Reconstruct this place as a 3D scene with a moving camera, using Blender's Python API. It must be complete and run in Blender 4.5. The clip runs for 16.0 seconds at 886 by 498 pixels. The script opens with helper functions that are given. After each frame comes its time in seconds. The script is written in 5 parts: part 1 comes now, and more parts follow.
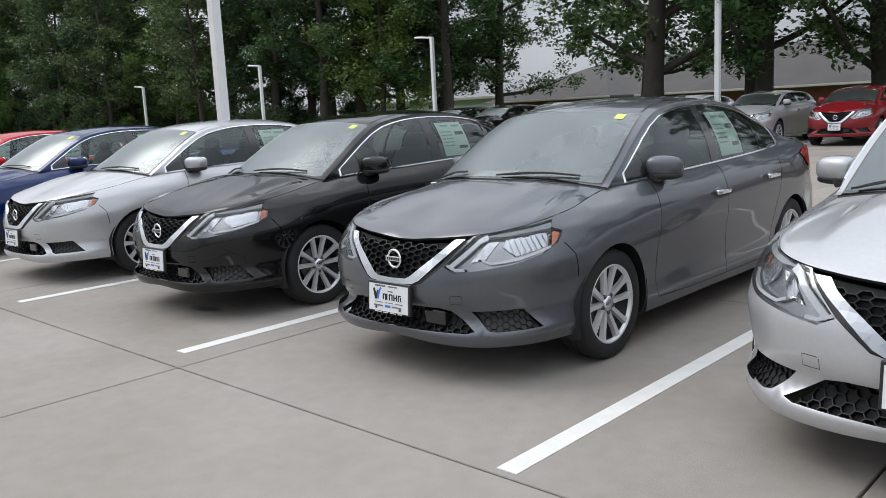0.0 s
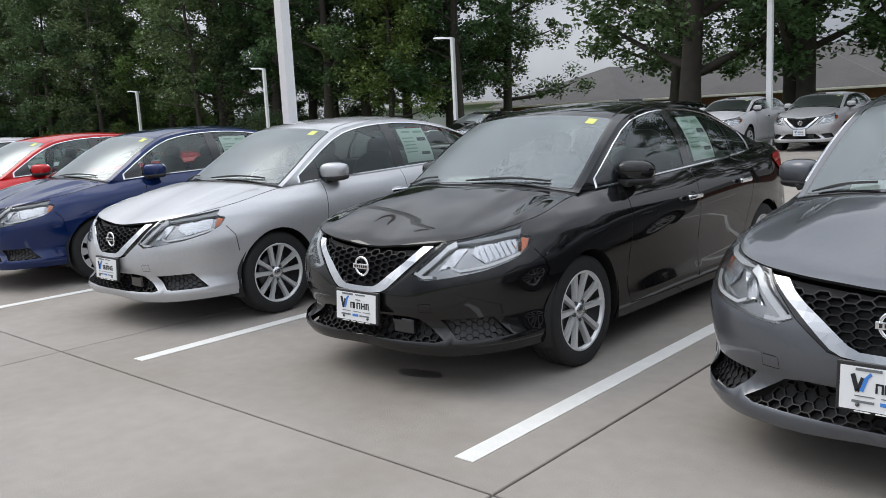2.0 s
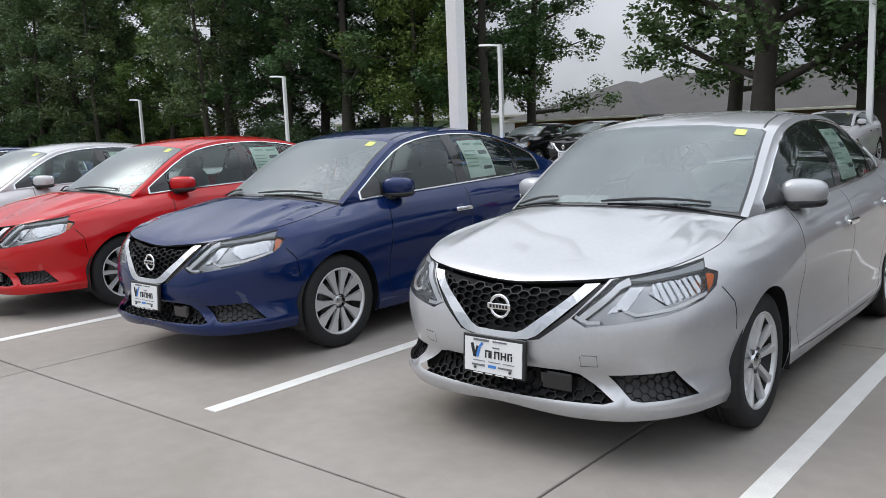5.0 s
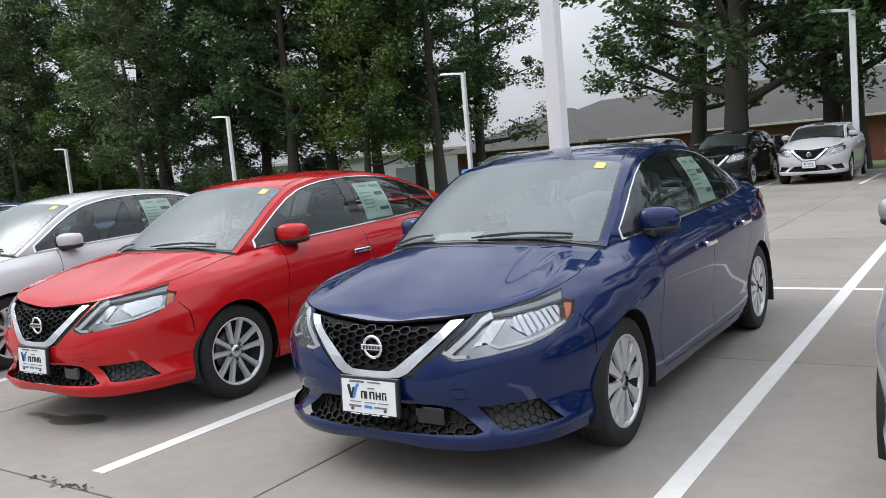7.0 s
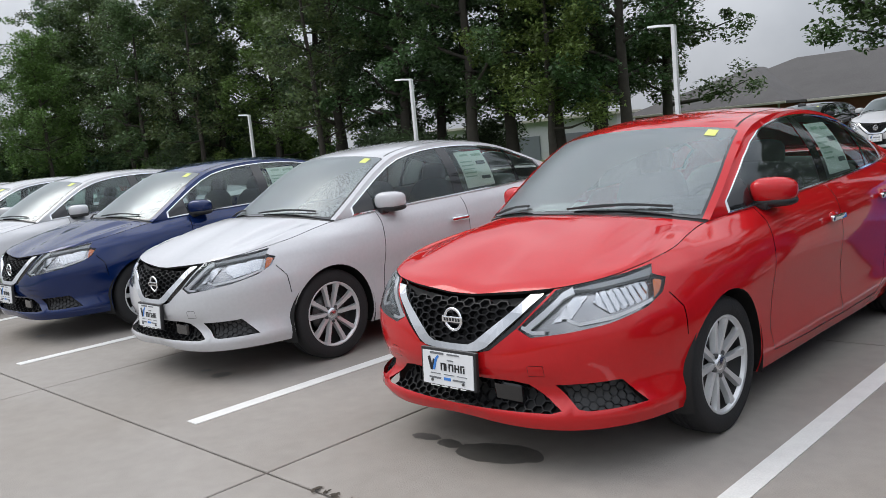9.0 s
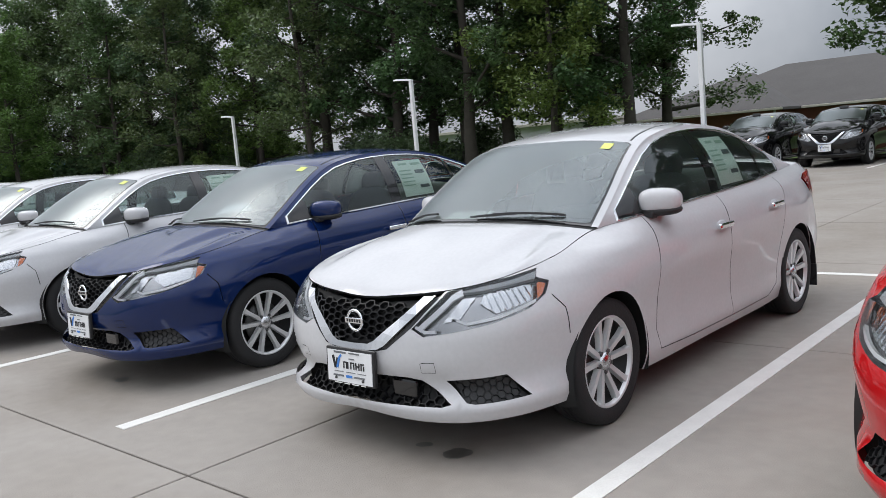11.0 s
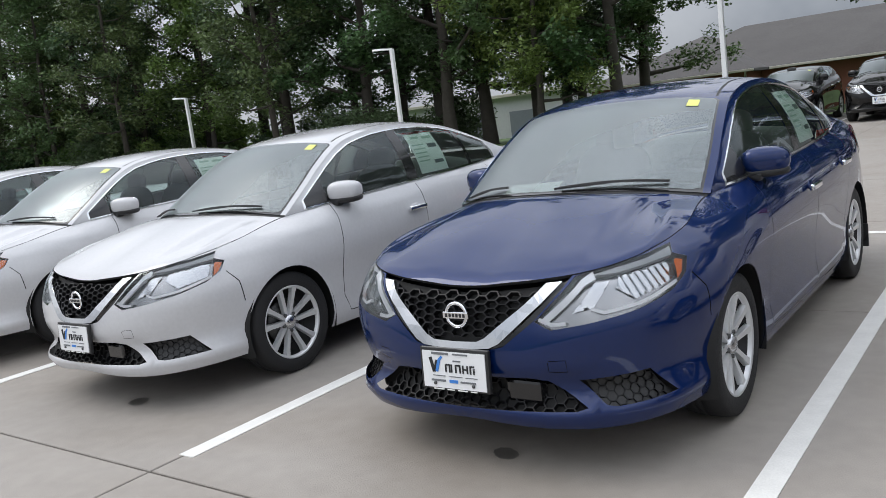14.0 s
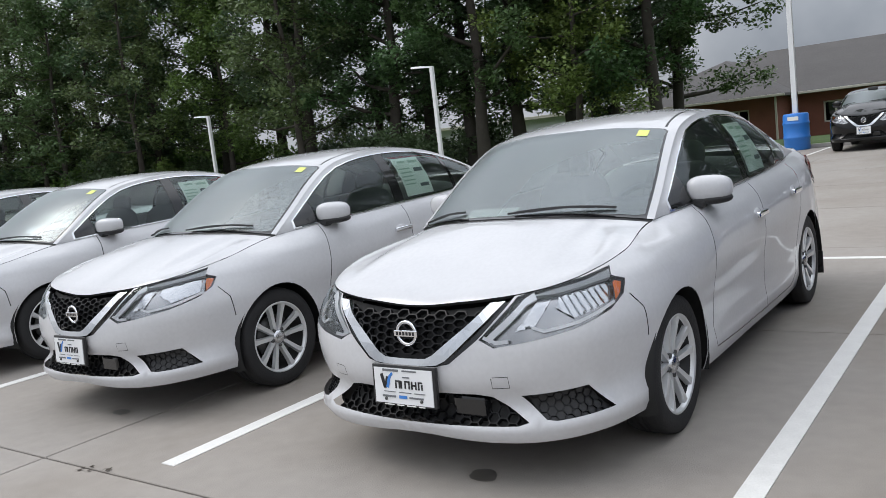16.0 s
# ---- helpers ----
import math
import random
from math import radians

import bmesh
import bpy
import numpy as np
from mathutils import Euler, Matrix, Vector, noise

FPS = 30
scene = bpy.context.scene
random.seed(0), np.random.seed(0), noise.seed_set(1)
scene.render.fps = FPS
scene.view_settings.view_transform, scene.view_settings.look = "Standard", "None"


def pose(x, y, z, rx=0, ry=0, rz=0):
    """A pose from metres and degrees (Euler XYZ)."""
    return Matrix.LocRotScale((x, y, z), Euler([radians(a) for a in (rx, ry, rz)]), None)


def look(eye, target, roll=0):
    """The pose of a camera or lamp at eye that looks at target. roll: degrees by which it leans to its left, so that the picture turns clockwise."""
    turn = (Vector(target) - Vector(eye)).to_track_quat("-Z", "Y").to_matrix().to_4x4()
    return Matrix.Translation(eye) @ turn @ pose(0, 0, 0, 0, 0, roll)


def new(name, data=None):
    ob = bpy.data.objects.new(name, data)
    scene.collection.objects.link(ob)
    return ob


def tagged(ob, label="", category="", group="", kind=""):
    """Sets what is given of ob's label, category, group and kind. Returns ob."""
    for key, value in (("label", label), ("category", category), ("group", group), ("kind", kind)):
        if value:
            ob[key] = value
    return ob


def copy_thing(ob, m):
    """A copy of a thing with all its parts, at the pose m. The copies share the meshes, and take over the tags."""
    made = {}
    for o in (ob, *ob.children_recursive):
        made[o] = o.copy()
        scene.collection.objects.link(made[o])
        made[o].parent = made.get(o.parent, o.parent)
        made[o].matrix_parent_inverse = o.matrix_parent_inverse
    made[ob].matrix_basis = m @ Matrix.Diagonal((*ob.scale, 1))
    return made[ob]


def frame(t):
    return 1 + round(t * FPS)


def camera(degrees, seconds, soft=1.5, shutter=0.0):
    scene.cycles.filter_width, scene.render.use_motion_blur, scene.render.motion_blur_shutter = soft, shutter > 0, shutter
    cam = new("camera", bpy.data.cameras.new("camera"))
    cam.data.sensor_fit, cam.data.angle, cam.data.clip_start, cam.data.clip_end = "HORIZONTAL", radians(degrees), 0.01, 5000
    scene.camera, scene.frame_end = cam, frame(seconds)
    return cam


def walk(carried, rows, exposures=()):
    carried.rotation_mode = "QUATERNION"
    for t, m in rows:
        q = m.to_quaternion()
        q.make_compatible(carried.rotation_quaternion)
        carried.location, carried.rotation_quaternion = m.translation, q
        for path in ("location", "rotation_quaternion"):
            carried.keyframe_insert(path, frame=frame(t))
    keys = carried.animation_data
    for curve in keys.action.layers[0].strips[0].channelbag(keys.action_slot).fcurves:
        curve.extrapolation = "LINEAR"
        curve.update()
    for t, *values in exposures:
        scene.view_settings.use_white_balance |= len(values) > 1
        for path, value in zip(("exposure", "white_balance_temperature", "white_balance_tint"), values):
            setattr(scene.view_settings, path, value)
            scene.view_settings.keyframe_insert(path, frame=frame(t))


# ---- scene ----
cam = camera(56.6, 16.0, soft=0.85)
PATH = [
    (0, (1.391, 0.096, 1.436), (0.038, 1.533, 1.112), -2.8),
    (0.5, (0.746, 0.12, 1.425), (-0.567, 1.593, 1.097), -3.2),
    (1, (0.097, 0.125, 1.444), (-1.212, 1.601, 1.115), -3.9),
    (1.5, (-0.564, 0.129, 1.432), (-1.872, 1.606, 1.106), -3.8),
    (2, (-1.227, 0.178, 1.423), (-2.544, 1.651, 1.112), -2.9),
    (2.5, (-1.888, 0.191, 1.415), (-3.167, 1.695, 1.097), -3.1),
    (3, (-2.543, 0.243, 1.396), (-3.773, 1.785, 1.067), -2.8),
    (3.5, (-3.189, 0.234, 1.402), (-4.445, 1.768, 1.141), -1.6),
    (4, (-3.808, 0.24, 1.395), (-5.084, 1.752, 1.106), -1.4),
    (4.2, (-4.068, 0.242, 1.42), (-5.38, 1.722, 1.119), -1.6),
    (6.3, (-6.747, 0.201, 1.414), (-7.885, 1.831, 1.194), -4.3),
    (6.5, (-7.008, 0.226, 1.444), (-8.133, 1.865, 1.227), -4.5),
    (7, (-7.639, 0.268, 1.454), (-8.763, 1.91, 1.248), -5.1),
    (7.5, (-8.275, 0.349, 1.452), (-9.401, 1.993, 1.285), -5.6),
    (8, (-8.928, 0.392, 1.46), (-10.17, 1.951, 1.297), -5.5),
    (8.5, (-9.555, 0.444, 1.441), (-10.873, 1.931, 1.213), -4.9),
    (9, (-10.226, 0.506, 1.433), (-11.622, 1.916, 1.182), -5.3),
    (9.2, (-10.484, 0.502, 1.445), (-11.858, 1.932, 1.189), -5.2),
    (11.3, (-13.126, 0.556, 1.431), (-14.436, 2.047, 1.186), -4.9),
    (11.5, (-13.373, 0.547, 1.457), (-14.653, 2.063, 1.203), -5.0),
    (12, (-14.0, 0.573, 1.456), (-15.246, 2.123, 1.24), -5.8),
    (12.5, (-14.635, 0.533, 1.429), (-15.921, 2.052, 1.237), -5.0),
    (13, (-15.232, 0.496, 1.408), (-16.482, 2.038, 1.161), -6.1),
    (13.5, (-15.854, 0.452, 1.424), (-17.12, 1.966, 1.1), -7.2),
    (14, (-16.429, 0.453, 1.438), (-17.62, 2.029, 1.13), -7.2),
    (14.5, (-17.042, 0.462, 1.445), (-18.22, 2.053, 1.155), -7.1),
    (15, (-17.661, 0.417, 1.425), (-18.777, 2.052, 1.134), -6.9),
    (15.5, (-18.28, 0.408, 1.437), (-19.356, 2.071, 1.161), -7.0),
    (16, (-18.909, 0.332, 1.423), (-20.079, 1.934, 1.174), -6.6),
]
walk(cam, [(t, look(eye, target, roll)) for t, eye, target, roll in PATH], [(0.0, 0.0), (6.3, 0.08), (7.5, 0.25), (8.3, 0.06), (9.2, 0.0), (13.0, 0.04), (14.5, 0.08), (16.0, 0.02)])

# ---- light ----
world = bpy.data.worlds.new("overcast_sky")
scene.world = world
world.use_nodes = True
wn, wl = world.node_tree.nodes, world.node_tree.links
wn.clear()
SUN_EL, SUN_AZ = 52.0, 250.0
sky = wn.new("ShaderNodeTexSky")
sky.sky_type, sky.sun_disc = "NISHITA", False
sky.sun_elevation, sky.sun_rotation = radians(SUN_EL), radians(SUN_AZ)
sky.dust_density = 4.0
cloud_at = wn.new("ShaderNodeTexCoord")
cloud = wn.new("ShaderNodeTexNoise")
cloud.inputs["Scale"].default_value, cloud.inputs["Detail"].default_value, cloud.inputs["Roughness"].default_value = 2.3, 6.0, 0.5
cloud_ramp = wn.new("ShaderNodeValToRGB")
cloud_ramp.color_ramp.elements[0].position, cloud_ramp.color_ramp.elements[0].color = 0.34, (3.9, 4.3, 4.95, 1)
cloud_ramp.color_ramp.elements[1].position, cloud_ramp.color_ramp.elements[1].color = 0.66, (9.15, 9.5, 10.15, 1)
sky_mix = wn.new("ShaderNodeMixRGB")
sky_mix.inputs[0].default_value = 0.94
sky_bg = wn.new("ShaderNodeBackground")
sky_bg.inputs["Strength"].default_value = 0.090
sky_out = wn.new("ShaderNodeOutputWorld")
wl.new(cloud_at.outputs["Generated"], cloud.inputs["Vector"])
wl.new(cloud.outputs["Fac"], cloud_ramp.inputs["Fac"])
wl.new(sky.outputs["Color"], sky_mix.inputs[1])
wl.new(cloud_ramp.outputs["Color"], sky_mix.inputs[2])
# an overcast sky is about three times as bright overhead as at the horizon
split, lift, grade, gain = wn.new("ShaderNodeSeparateXYZ"), wn.new("ShaderNodeMath"), wn.new("ShaderNodeMath"), wn.new("ShaderNodeVectorMath")
lift.operation, grade.operation, gain.operation = "MAXIMUM", "MULTIPLY_ADD", "SCALE"
lift.inputs[1].default_value = 0.0
grade.inputs[1].default_value, grade.inputs[2].default_value = 2.0, 0.69
wl.new(cloud_at.outputs["Generated"], split.inputs[0])
wl.new(split.outputs["Z"], lift.inputs[0])
wl.new(lift.outputs[0], grade.inputs[0])
wl.new(sky_mix.outputs["Color"], gain.inputs[0])
wl.new(grade.outputs[0], gain.inputs["Scale"])
wl.new(gain.outputs["Vector"], sky_bg.inputs["Color"])
wl.new(sky_bg.outputs["Background"], sky_out.inputs["Surface"])

sun = new("sun", bpy.data.lights.new("sun", "SUN"))
sun.data.energy, sun.data.angle, sun.data.color = 0.9, radians(30), (1.0, 0.97, 0.92)
sun.matrix_world = pose(0, 0, 40, 90 - SUN_EL, 0, 180 - SUN_AZ)


# ---- materials ----
def mat(name, color, rough=0.5, metal=0.0, coat=0.0, coat_rough=0.03, var=0.0, scale=5.0, bump=0.0, bump_scale=60.0, rand=0.0, spec=0.5, detail=6.0):
    """A principled material with colour variation at two scales and fine relief."""
    m = bpy.data.materials.new(name)
    m.use_nodes = True
    n, l = m.node_tree.nodes, m.node_tree.links
    b = n["Principled BSDF"]
    b.inputs["Base Color"].default_value = (*color, 1)
    b.inputs["Roughness"].default_value, b.inputs["Metallic"].default_value = rough, metal
    b.inputs["Coat Weight"].default_value, b.inputs["Coat Roughness"].default_value = coat, coat_rough
    b.inputs["Specular IOR Level"].default_value = spec
    if not (var or bump or rand):
        return m
    at = n.new("ShaderNodeTexCoord")
    if var or rand:
        hsv = n.new("ShaderNodeHueSaturation")
        hsv.inputs["Color"].default_value = (*color, 1)
        val = None
        if var:
            big, small = n.new("ShaderNodeTexNoise"), n.new("ShaderNodeTexNoise")
            big.inputs["Scale"].default_value, big.inputs["Detail"].default_value = scale, detail
            small.inputs["Scale"].default_value, small.inputs["Detail"].default_value = scale * 17, 3
            l.new(at.outputs["Object"], big.inputs["Vector"])
            l.new(at.outputs["Object"], small.inputs["Vector"])
            add = n.new("ShaderNodeMath")
            add.operation = "ADD"
            l.new(big.outputs["Fac"], add.inputs[0])
            l.new(small.outputs["Fac"], add.inputs[1])
            mr = n.new("ShaderNodeMapRange")
            mr.inputs["From Min"].default_value, mr.inputs["From Max"].default_value = 0.6, 1.4
            mr.inputs["To Min"].default_value, mr.inputs["To Max"].default_value = 1 - var, 1 + var
            l.new(add.outputs[0], mr.inputs["Value"])
            val = mr.outputs["Result"]
        if rand:
            info = n.new("ShaderNodeObjectInfo")
            r2 = n.new("ShaderNodeMapRange")
            r2.inputs["To Min"].default_value, r2.inputs["To Max"].default_value = 1 - rand, 1 + rand
            l.new(info.outputs["Random"], r2.inputs["Value"])
            if val is None:
                val = r2.outputs["Result"]
            else:
                mul = n.new("ShaderNodeMath")
                mul.operation = "MULTIPLY"
                l.new(val, mul.inputs[0])
                l.new(r2.outputs["Result"], mul.inputs[1])
                val = mul.outputs[0]
        l.new(val, hsv.inputs["Value"])
        l.new(hsv.outputs["Color"], b.inputs["Base Color"])
    if bump:
        nz, bp = n.new("ShaderNodeTexNoise"), n.new("ShaderNodeBump")
        nz.inputs["Scale"].default_value, nz.inputs["Detail"].default_value = bump_scale, 4
        bp.inputs["Strength"].default_value, bp.inputs["Distance"].default_value = bump, 0.01
        l.new(at.outputs["Object"], nz.inputs["Vector"])
        l.new(nz.outputs["Fac"], bp.inputs["Height"])
        l.new(bp.outputs["Normal"], b.inputs["Normal"])
    return m


def paint(name, color, metal, rough):
    """Car paint: a base with fine flakes and dust under a clear coat."""
    m = mat(name, color, rough, metal, 1.0, 0.02, var=0.05, scale=3.0, spec=0.0)
    n, l = m.node_tree.nodes, m.node_tree.links
    at, dust, mr = n.new("ShaderNodeTexCoord"), n.new("ShaderNodeTexNoise"), n.new("ShaderNodeMapRange")
    dust.inputs["Scale"].default_value, dust.inputs["Detail"].default_value = 7.0, 8.0
    mr.inputs["From Min"].default_value, mr.inputs["From Max"].default_value = 0.35, 0.75
    mr.inputs["To Min"].default_value, mr.inputs["To Max"].default_value = 0.015, 0.07
    l.new(at.outputs["Object"], dust.inputs["Vector"])
    l.new(dust.outputs["Fac"], mr.inputs["Value"])
    l.new(mr.outputs["Result"], n["Principled BSDF"].inputs["Coat Roughness"])
    return m


def glass(name, tint, rough=0.0, ior=1.5, haze=0.0):
    m = bpy.data.materials.new(name)
    m.use_nodes = True
    n, l = m.node_tree.nodes, m.node_tree.links
    n.clear()
    tr, gl, fr, mx, out = (n.new("ShaderNode" + k) for k in ("BsdfTransparent", "BsdfGlossy", "Fresnel", "MixShader", "OutputMaterial"))
    tr.inputs["Color"].default_value = (*tint, 1)
    gl.inputs["Color"].default_value = (0.92, 0.98, 1.0, 1)
    gl.inputs["Roughness"].default_value = rough
    fr.inputs["IOR"].default_value = ior
    l.new(fr.outputs[0], mx.inputs[0])
    l.new(tr.outputs[0], mx.inputs[1])
    l.new(gl.outputs[0], mx.inputs[2])
    if haze:
        # light haze painted into the pane as a pale diffuse layer, to brighten it
        df, dm, nz, mr, at = (n.new("ShaderNode" + k) for k in ("BsdfDiffuse", "MixShader", "TexNoise", "MapRange", "TexCoord"))
        df.inputs["Color"].default_value = (0.55, 0.66, 0.64, 1)
        nz.inputs["Scale"].default_value, nz.inputs["Detail"].default_value = 1.2, 2.0
        mr.inputs["To Min"].default_value, mr.inputs["To Max"].default_value = haze * 0.7, haze * 1.3
        l.new(at.outputs["Object"], nz.inputs["Vector"])
        l.new(nz.outputs["Fac"], mr.inputs["Value"])
        l.new(mr.outputs["Result"], dm.inputs[0])
        l.new(mx.outputs[0], dm.inputs[1])
        l.new(df.outputs[0], dm.inputs[2])
        l.new(dm.outputs[0], out.inputs["Surface"])
    else:
        l.new(mx.outputs[0], out.inputs["Surface"])
    return m


BLACK_PLASTIC = mat("black_plastic", (0.018, 0.018, 0.019), 0.45, bump=0.15, bump_scale=300)
GLOSS_BLACK = mat("gloss_black", (0.008, 0.008, 0.009), 0.12, coat=0.5)
UNDER = mat("underbody_black", (0.012, 0.012, 0.012), 0.8)
CHROME = mat("chrome", (0.82, 0.83, 0.85), 0.08, 1.0)
SATIN = mat("satin_silver", (0.62, 0.63, 0.65), 0.25, 1.0)
ALLOY = mat("machined_alloy", (0.66, 0.67, 0.68), 0.30, 0.45, coat=0.4, var=0.04)
COVER = mat("silver_wheel_cover", (0.62, 0.63, 0.64), 0.3, 0.5, coat=0.4)
TYRE = mat("tyre_rubber", (0.013, 0.013, 0.014), 0.75, var=0.25, scale=9, bump=0.3, bump_scale=120)
STEEL_DARK = mat("brake_steel", (0.10, 0.10, 0.10), 0.5, 0.8, var=0.3)
FABRIC = mat("charcoal_seat_fabric", (0.15, 0.15, 0.145), 0.9, var=0.12, scale=3)
DASH = mat("dash_plastic", (0.055, 0.055, 0.056), 0.6, bump=0.2, bump_scale=250)
PAPER = mat("white_paper", (0.80, 0.82, 0.78), 0.7, var=0.03)
INK = mat("grey_print", (0.16, 0.17, 0.18), 0.7)
INK_PALE = mat("pale_green_print", (0.42, 0.52, 0.44), 0.7)
INK_DARK = mat("black_print", (0.015, 0.015, 0.017), 0.6)
INK_BLUE = mat("blue_print", (0.05, 0.22, 0.62), 0.5)
YELLOW = mat("yellow_sticker", (0.70, 0.74, 0.20), 0.6, var=0.05)
WHITE_PLATE = mat("white_plate", (0.80, 0.81, 0.82), 0.35, coat=0.3)
AMBER = mat("amber_lens", (0.75, 0.17, 0.03), 0.15, coat=1.0)
RED_LENS = mat("red_lens", (0.50, 0.015, 0.015), 0.12, coat=1.0)
REFLECTOR = mat("reflector_chrome", (0.56, 0.57, 0.58), 0.10, 1.0, bump=0.2, bump_scale=90)
LIGHT_GUIDE = mat("white_light_guide", (0.82, 0.83, 0.84), 0.2, 0.1, coat=1.0)
NET_BLACK = mat("matt_black_net", (0.008, 0.008, 0.009), 0.42, spec=0.25)
# the shade inside the rim is put into the barrel's dark colour
RIM_SHADED = mat("shaded_rim_barrel", (0.035, 0.035, 0.036), 0.5, 0.5)
LAMP_GREY = mat("headlamp_bezel_grey", (0.40, 0.405, 0.41), 0.22, 0.8, bump=0.12, bump_scale=22)
LAMP_DARK = mat("headlamp_dark_bezel", (0.13, 0.132, 0.135), 0.3, 0.2)
LAMP_VEIL = mat("headlamp_satin_bezel", (0.36, 0.37, 0.38), 0.3, 0.0)
WINDSHIELD = glass("windshield_glass", (0.84, 0.94, 0.92), rough=0.28, ior=2.5, haze=0.03)
SIDE_GLASS = glass("side_glass", (0.68, 0.76, 0.74), ior=1.6, haze=0.015)
TINTED = glass("tinted_rear_glass", (0.78, 0.88, 0.83), ior=1.6, haze=0.01)
LENS = glass("clear_lens", (0.97, 0.97, 0.98), ior=1.4)

PAINTS = {
    "grey": paint("gunmetal_paint", (0.108, 0.114, 0.128), 0.55, 0.38),
    "black": paint("black_paint", (0.0065, 0.0065, 0.007), 0.0, 0.4),
    "silver": paint("silver_paint", (0.50, 0.505, 0.52), 0.5, 0.36),
    "blue": paint("deep_blue_paint", (0.0036, 0.0170, 0.088), 0.3, 0.34),
    "red": paint("red_paint", (0.52, 0.010, 0.013), 0.05, 0.4),
    "white": paint("white_paint", (0.565, 0.565, 0.578), 0.0, 0.45),
    "maroon": paint("maroon_paint", (0.22, 0.010, 0.016), 0.2, 0.38),
}


# ---- mesh helpers ----
def thing(name, verts, faces, material, parent=None, label="", normals=None, smooth=True):
    me = bpy.data.meshes.new(name)
    me.from_pydata([tuple(v) for v in verts], [], faces)
    if smooth:
        me.polygons.foreach_set("use_smooth", [True] * len(me.polygons))
    me.materials.append(material)
    me.update()
    if normals is not None:
        me.normals_split_custom_set_from_vertices([tuple(v) for v in normals])
    ob = new(name, me)
    if parent is not None:
        ob.parent = parent
    return tagged(ob, label=label)


def part(name, bm, material, parent, label="", smooth=False):
    me = bpy.data.meshes.new(name)
    bm.to_mesh(me)
    bm.free()
    if smooth:
        me.polygons.foreach_set("use_smooth", [True] * len(me.polygons))
    me.materials.append(material)
    ob = new(name, me)
    ob.parent = parent
    return tagged(ob, label=label)


def box(bm, x0, x1, y0, y1, z0, z1, m=None):
    r = bmesh.ops.create_cube(bm, size=1.0)["verts"]
    bmesh.ops.scale(bm, vec=(x1 - x0, y1 - y0, z1 - z0), verts=r)
    bmesh.ops.translate(bm, vec=((x0 + x1) / 2, (y0 + y1) / 2, (z0 + z1) / 2), verts=r)
    if m is not None:
        bmesh.ops.transform(bm, matrix=m, verts=r)
    return r


def bevel(bm, width, segments=2):
    bmesh.ops.bevel(bm, geom=bm.edges[:], offset=width, segments=segments, affect="EDGES", profile=0.6)


def boxed(x0, x1, y0, y1, z0, z1, width=0.01, m=None, segments=2):
    bm = bmesh.new()
    box(bm, x0, x1, y0, y1, z0, z1)
    if width:
        bevel(bm, width, segments)
    if m is not None:
        bmesh.ops.transform(bm, matrix=m, verts=bm.verts[:])
    return bm


def lathe(profile, n=32, axis="x"):
    """Verts and faces of a profile (radius, along) turned about an axis; closed loops of the profile join up."""
    vs, fs, k = [], [], len(profile)
    for i in range(n):
        a = 2 * math.pi * i / n
        for r, h in profile:
            c, s = r * math.cos(a), r * math.sin(a)
            vs.append((h, c, s) if axis == "x" else (c, s, h))
    for i in range(n):
        j = (i + 1) % n
        for q in range(k - 1):
            fs.append((i * k + q, i * k + q + 1, j * k + q + 1, j * k + q))
    return vs, fs


def curve(ts, vals):
    """A smooth curve through values at rising ts."""
    ts, vals = np.array(ts, float), np.array(vals, float)
    if vals.ndim == 1:
        vals = vals[:, None]
    d = np.diff(vals, axis=0) / np.diff(ts)[:, None]
    tan = np.vstack([d[:1], (d[:-1] * np.diff(ts)[1:, None] + d[1:] * np.diff(ts)[:-1, None]) / (ts[2:] - ts[:-2])[:, None], d[-1:]])

    def f(t):
        t = min(max(t, ts[0]), ts[-1])
        i = min(max(int(np.searchsorted(ts, t)) - 1, 0), len(ts) - 2)
        h = ts[i + 1] - ts[i]
        u = (t - ts[i]) / h
        v = (2 * u**3 - 3 * u**2 + 1) * vals[i] + (u**3 - 2 * u**2 + u) * h * tan[i] + (3 * u**2 - 2 * u**3) * vals[i + 1] + (u**3 - u**2) * h * tan[i + 1]
        return v if len(v) > 1 else float(v[0])
    return f


def inside(p, poly):
    x, y = p
    hit, j = False, len(poly) - 1
    for i in range(len(poly)):
        (xi, yi), (xj, yj) = poly[i], poly[j]
        if (yi > y) != (yj > y) and x < (xj - xi) * (y - yi) / (yj - yi) + xi:
            hit = not hit
        j = i
    return hit


def dense(poly, step):
    out = []
    for a, b in zip(poly, poly[1:] + poly[:1]):
        n = max(1, int(math.hypot(b[0] - a[0], b[1] - a[1]) / step))
        out += [(a[0] + (b[0] - a[0]) * i / n, a[1] + (b[1] - a[1]) * i / n) for i in range(n)]
    return out


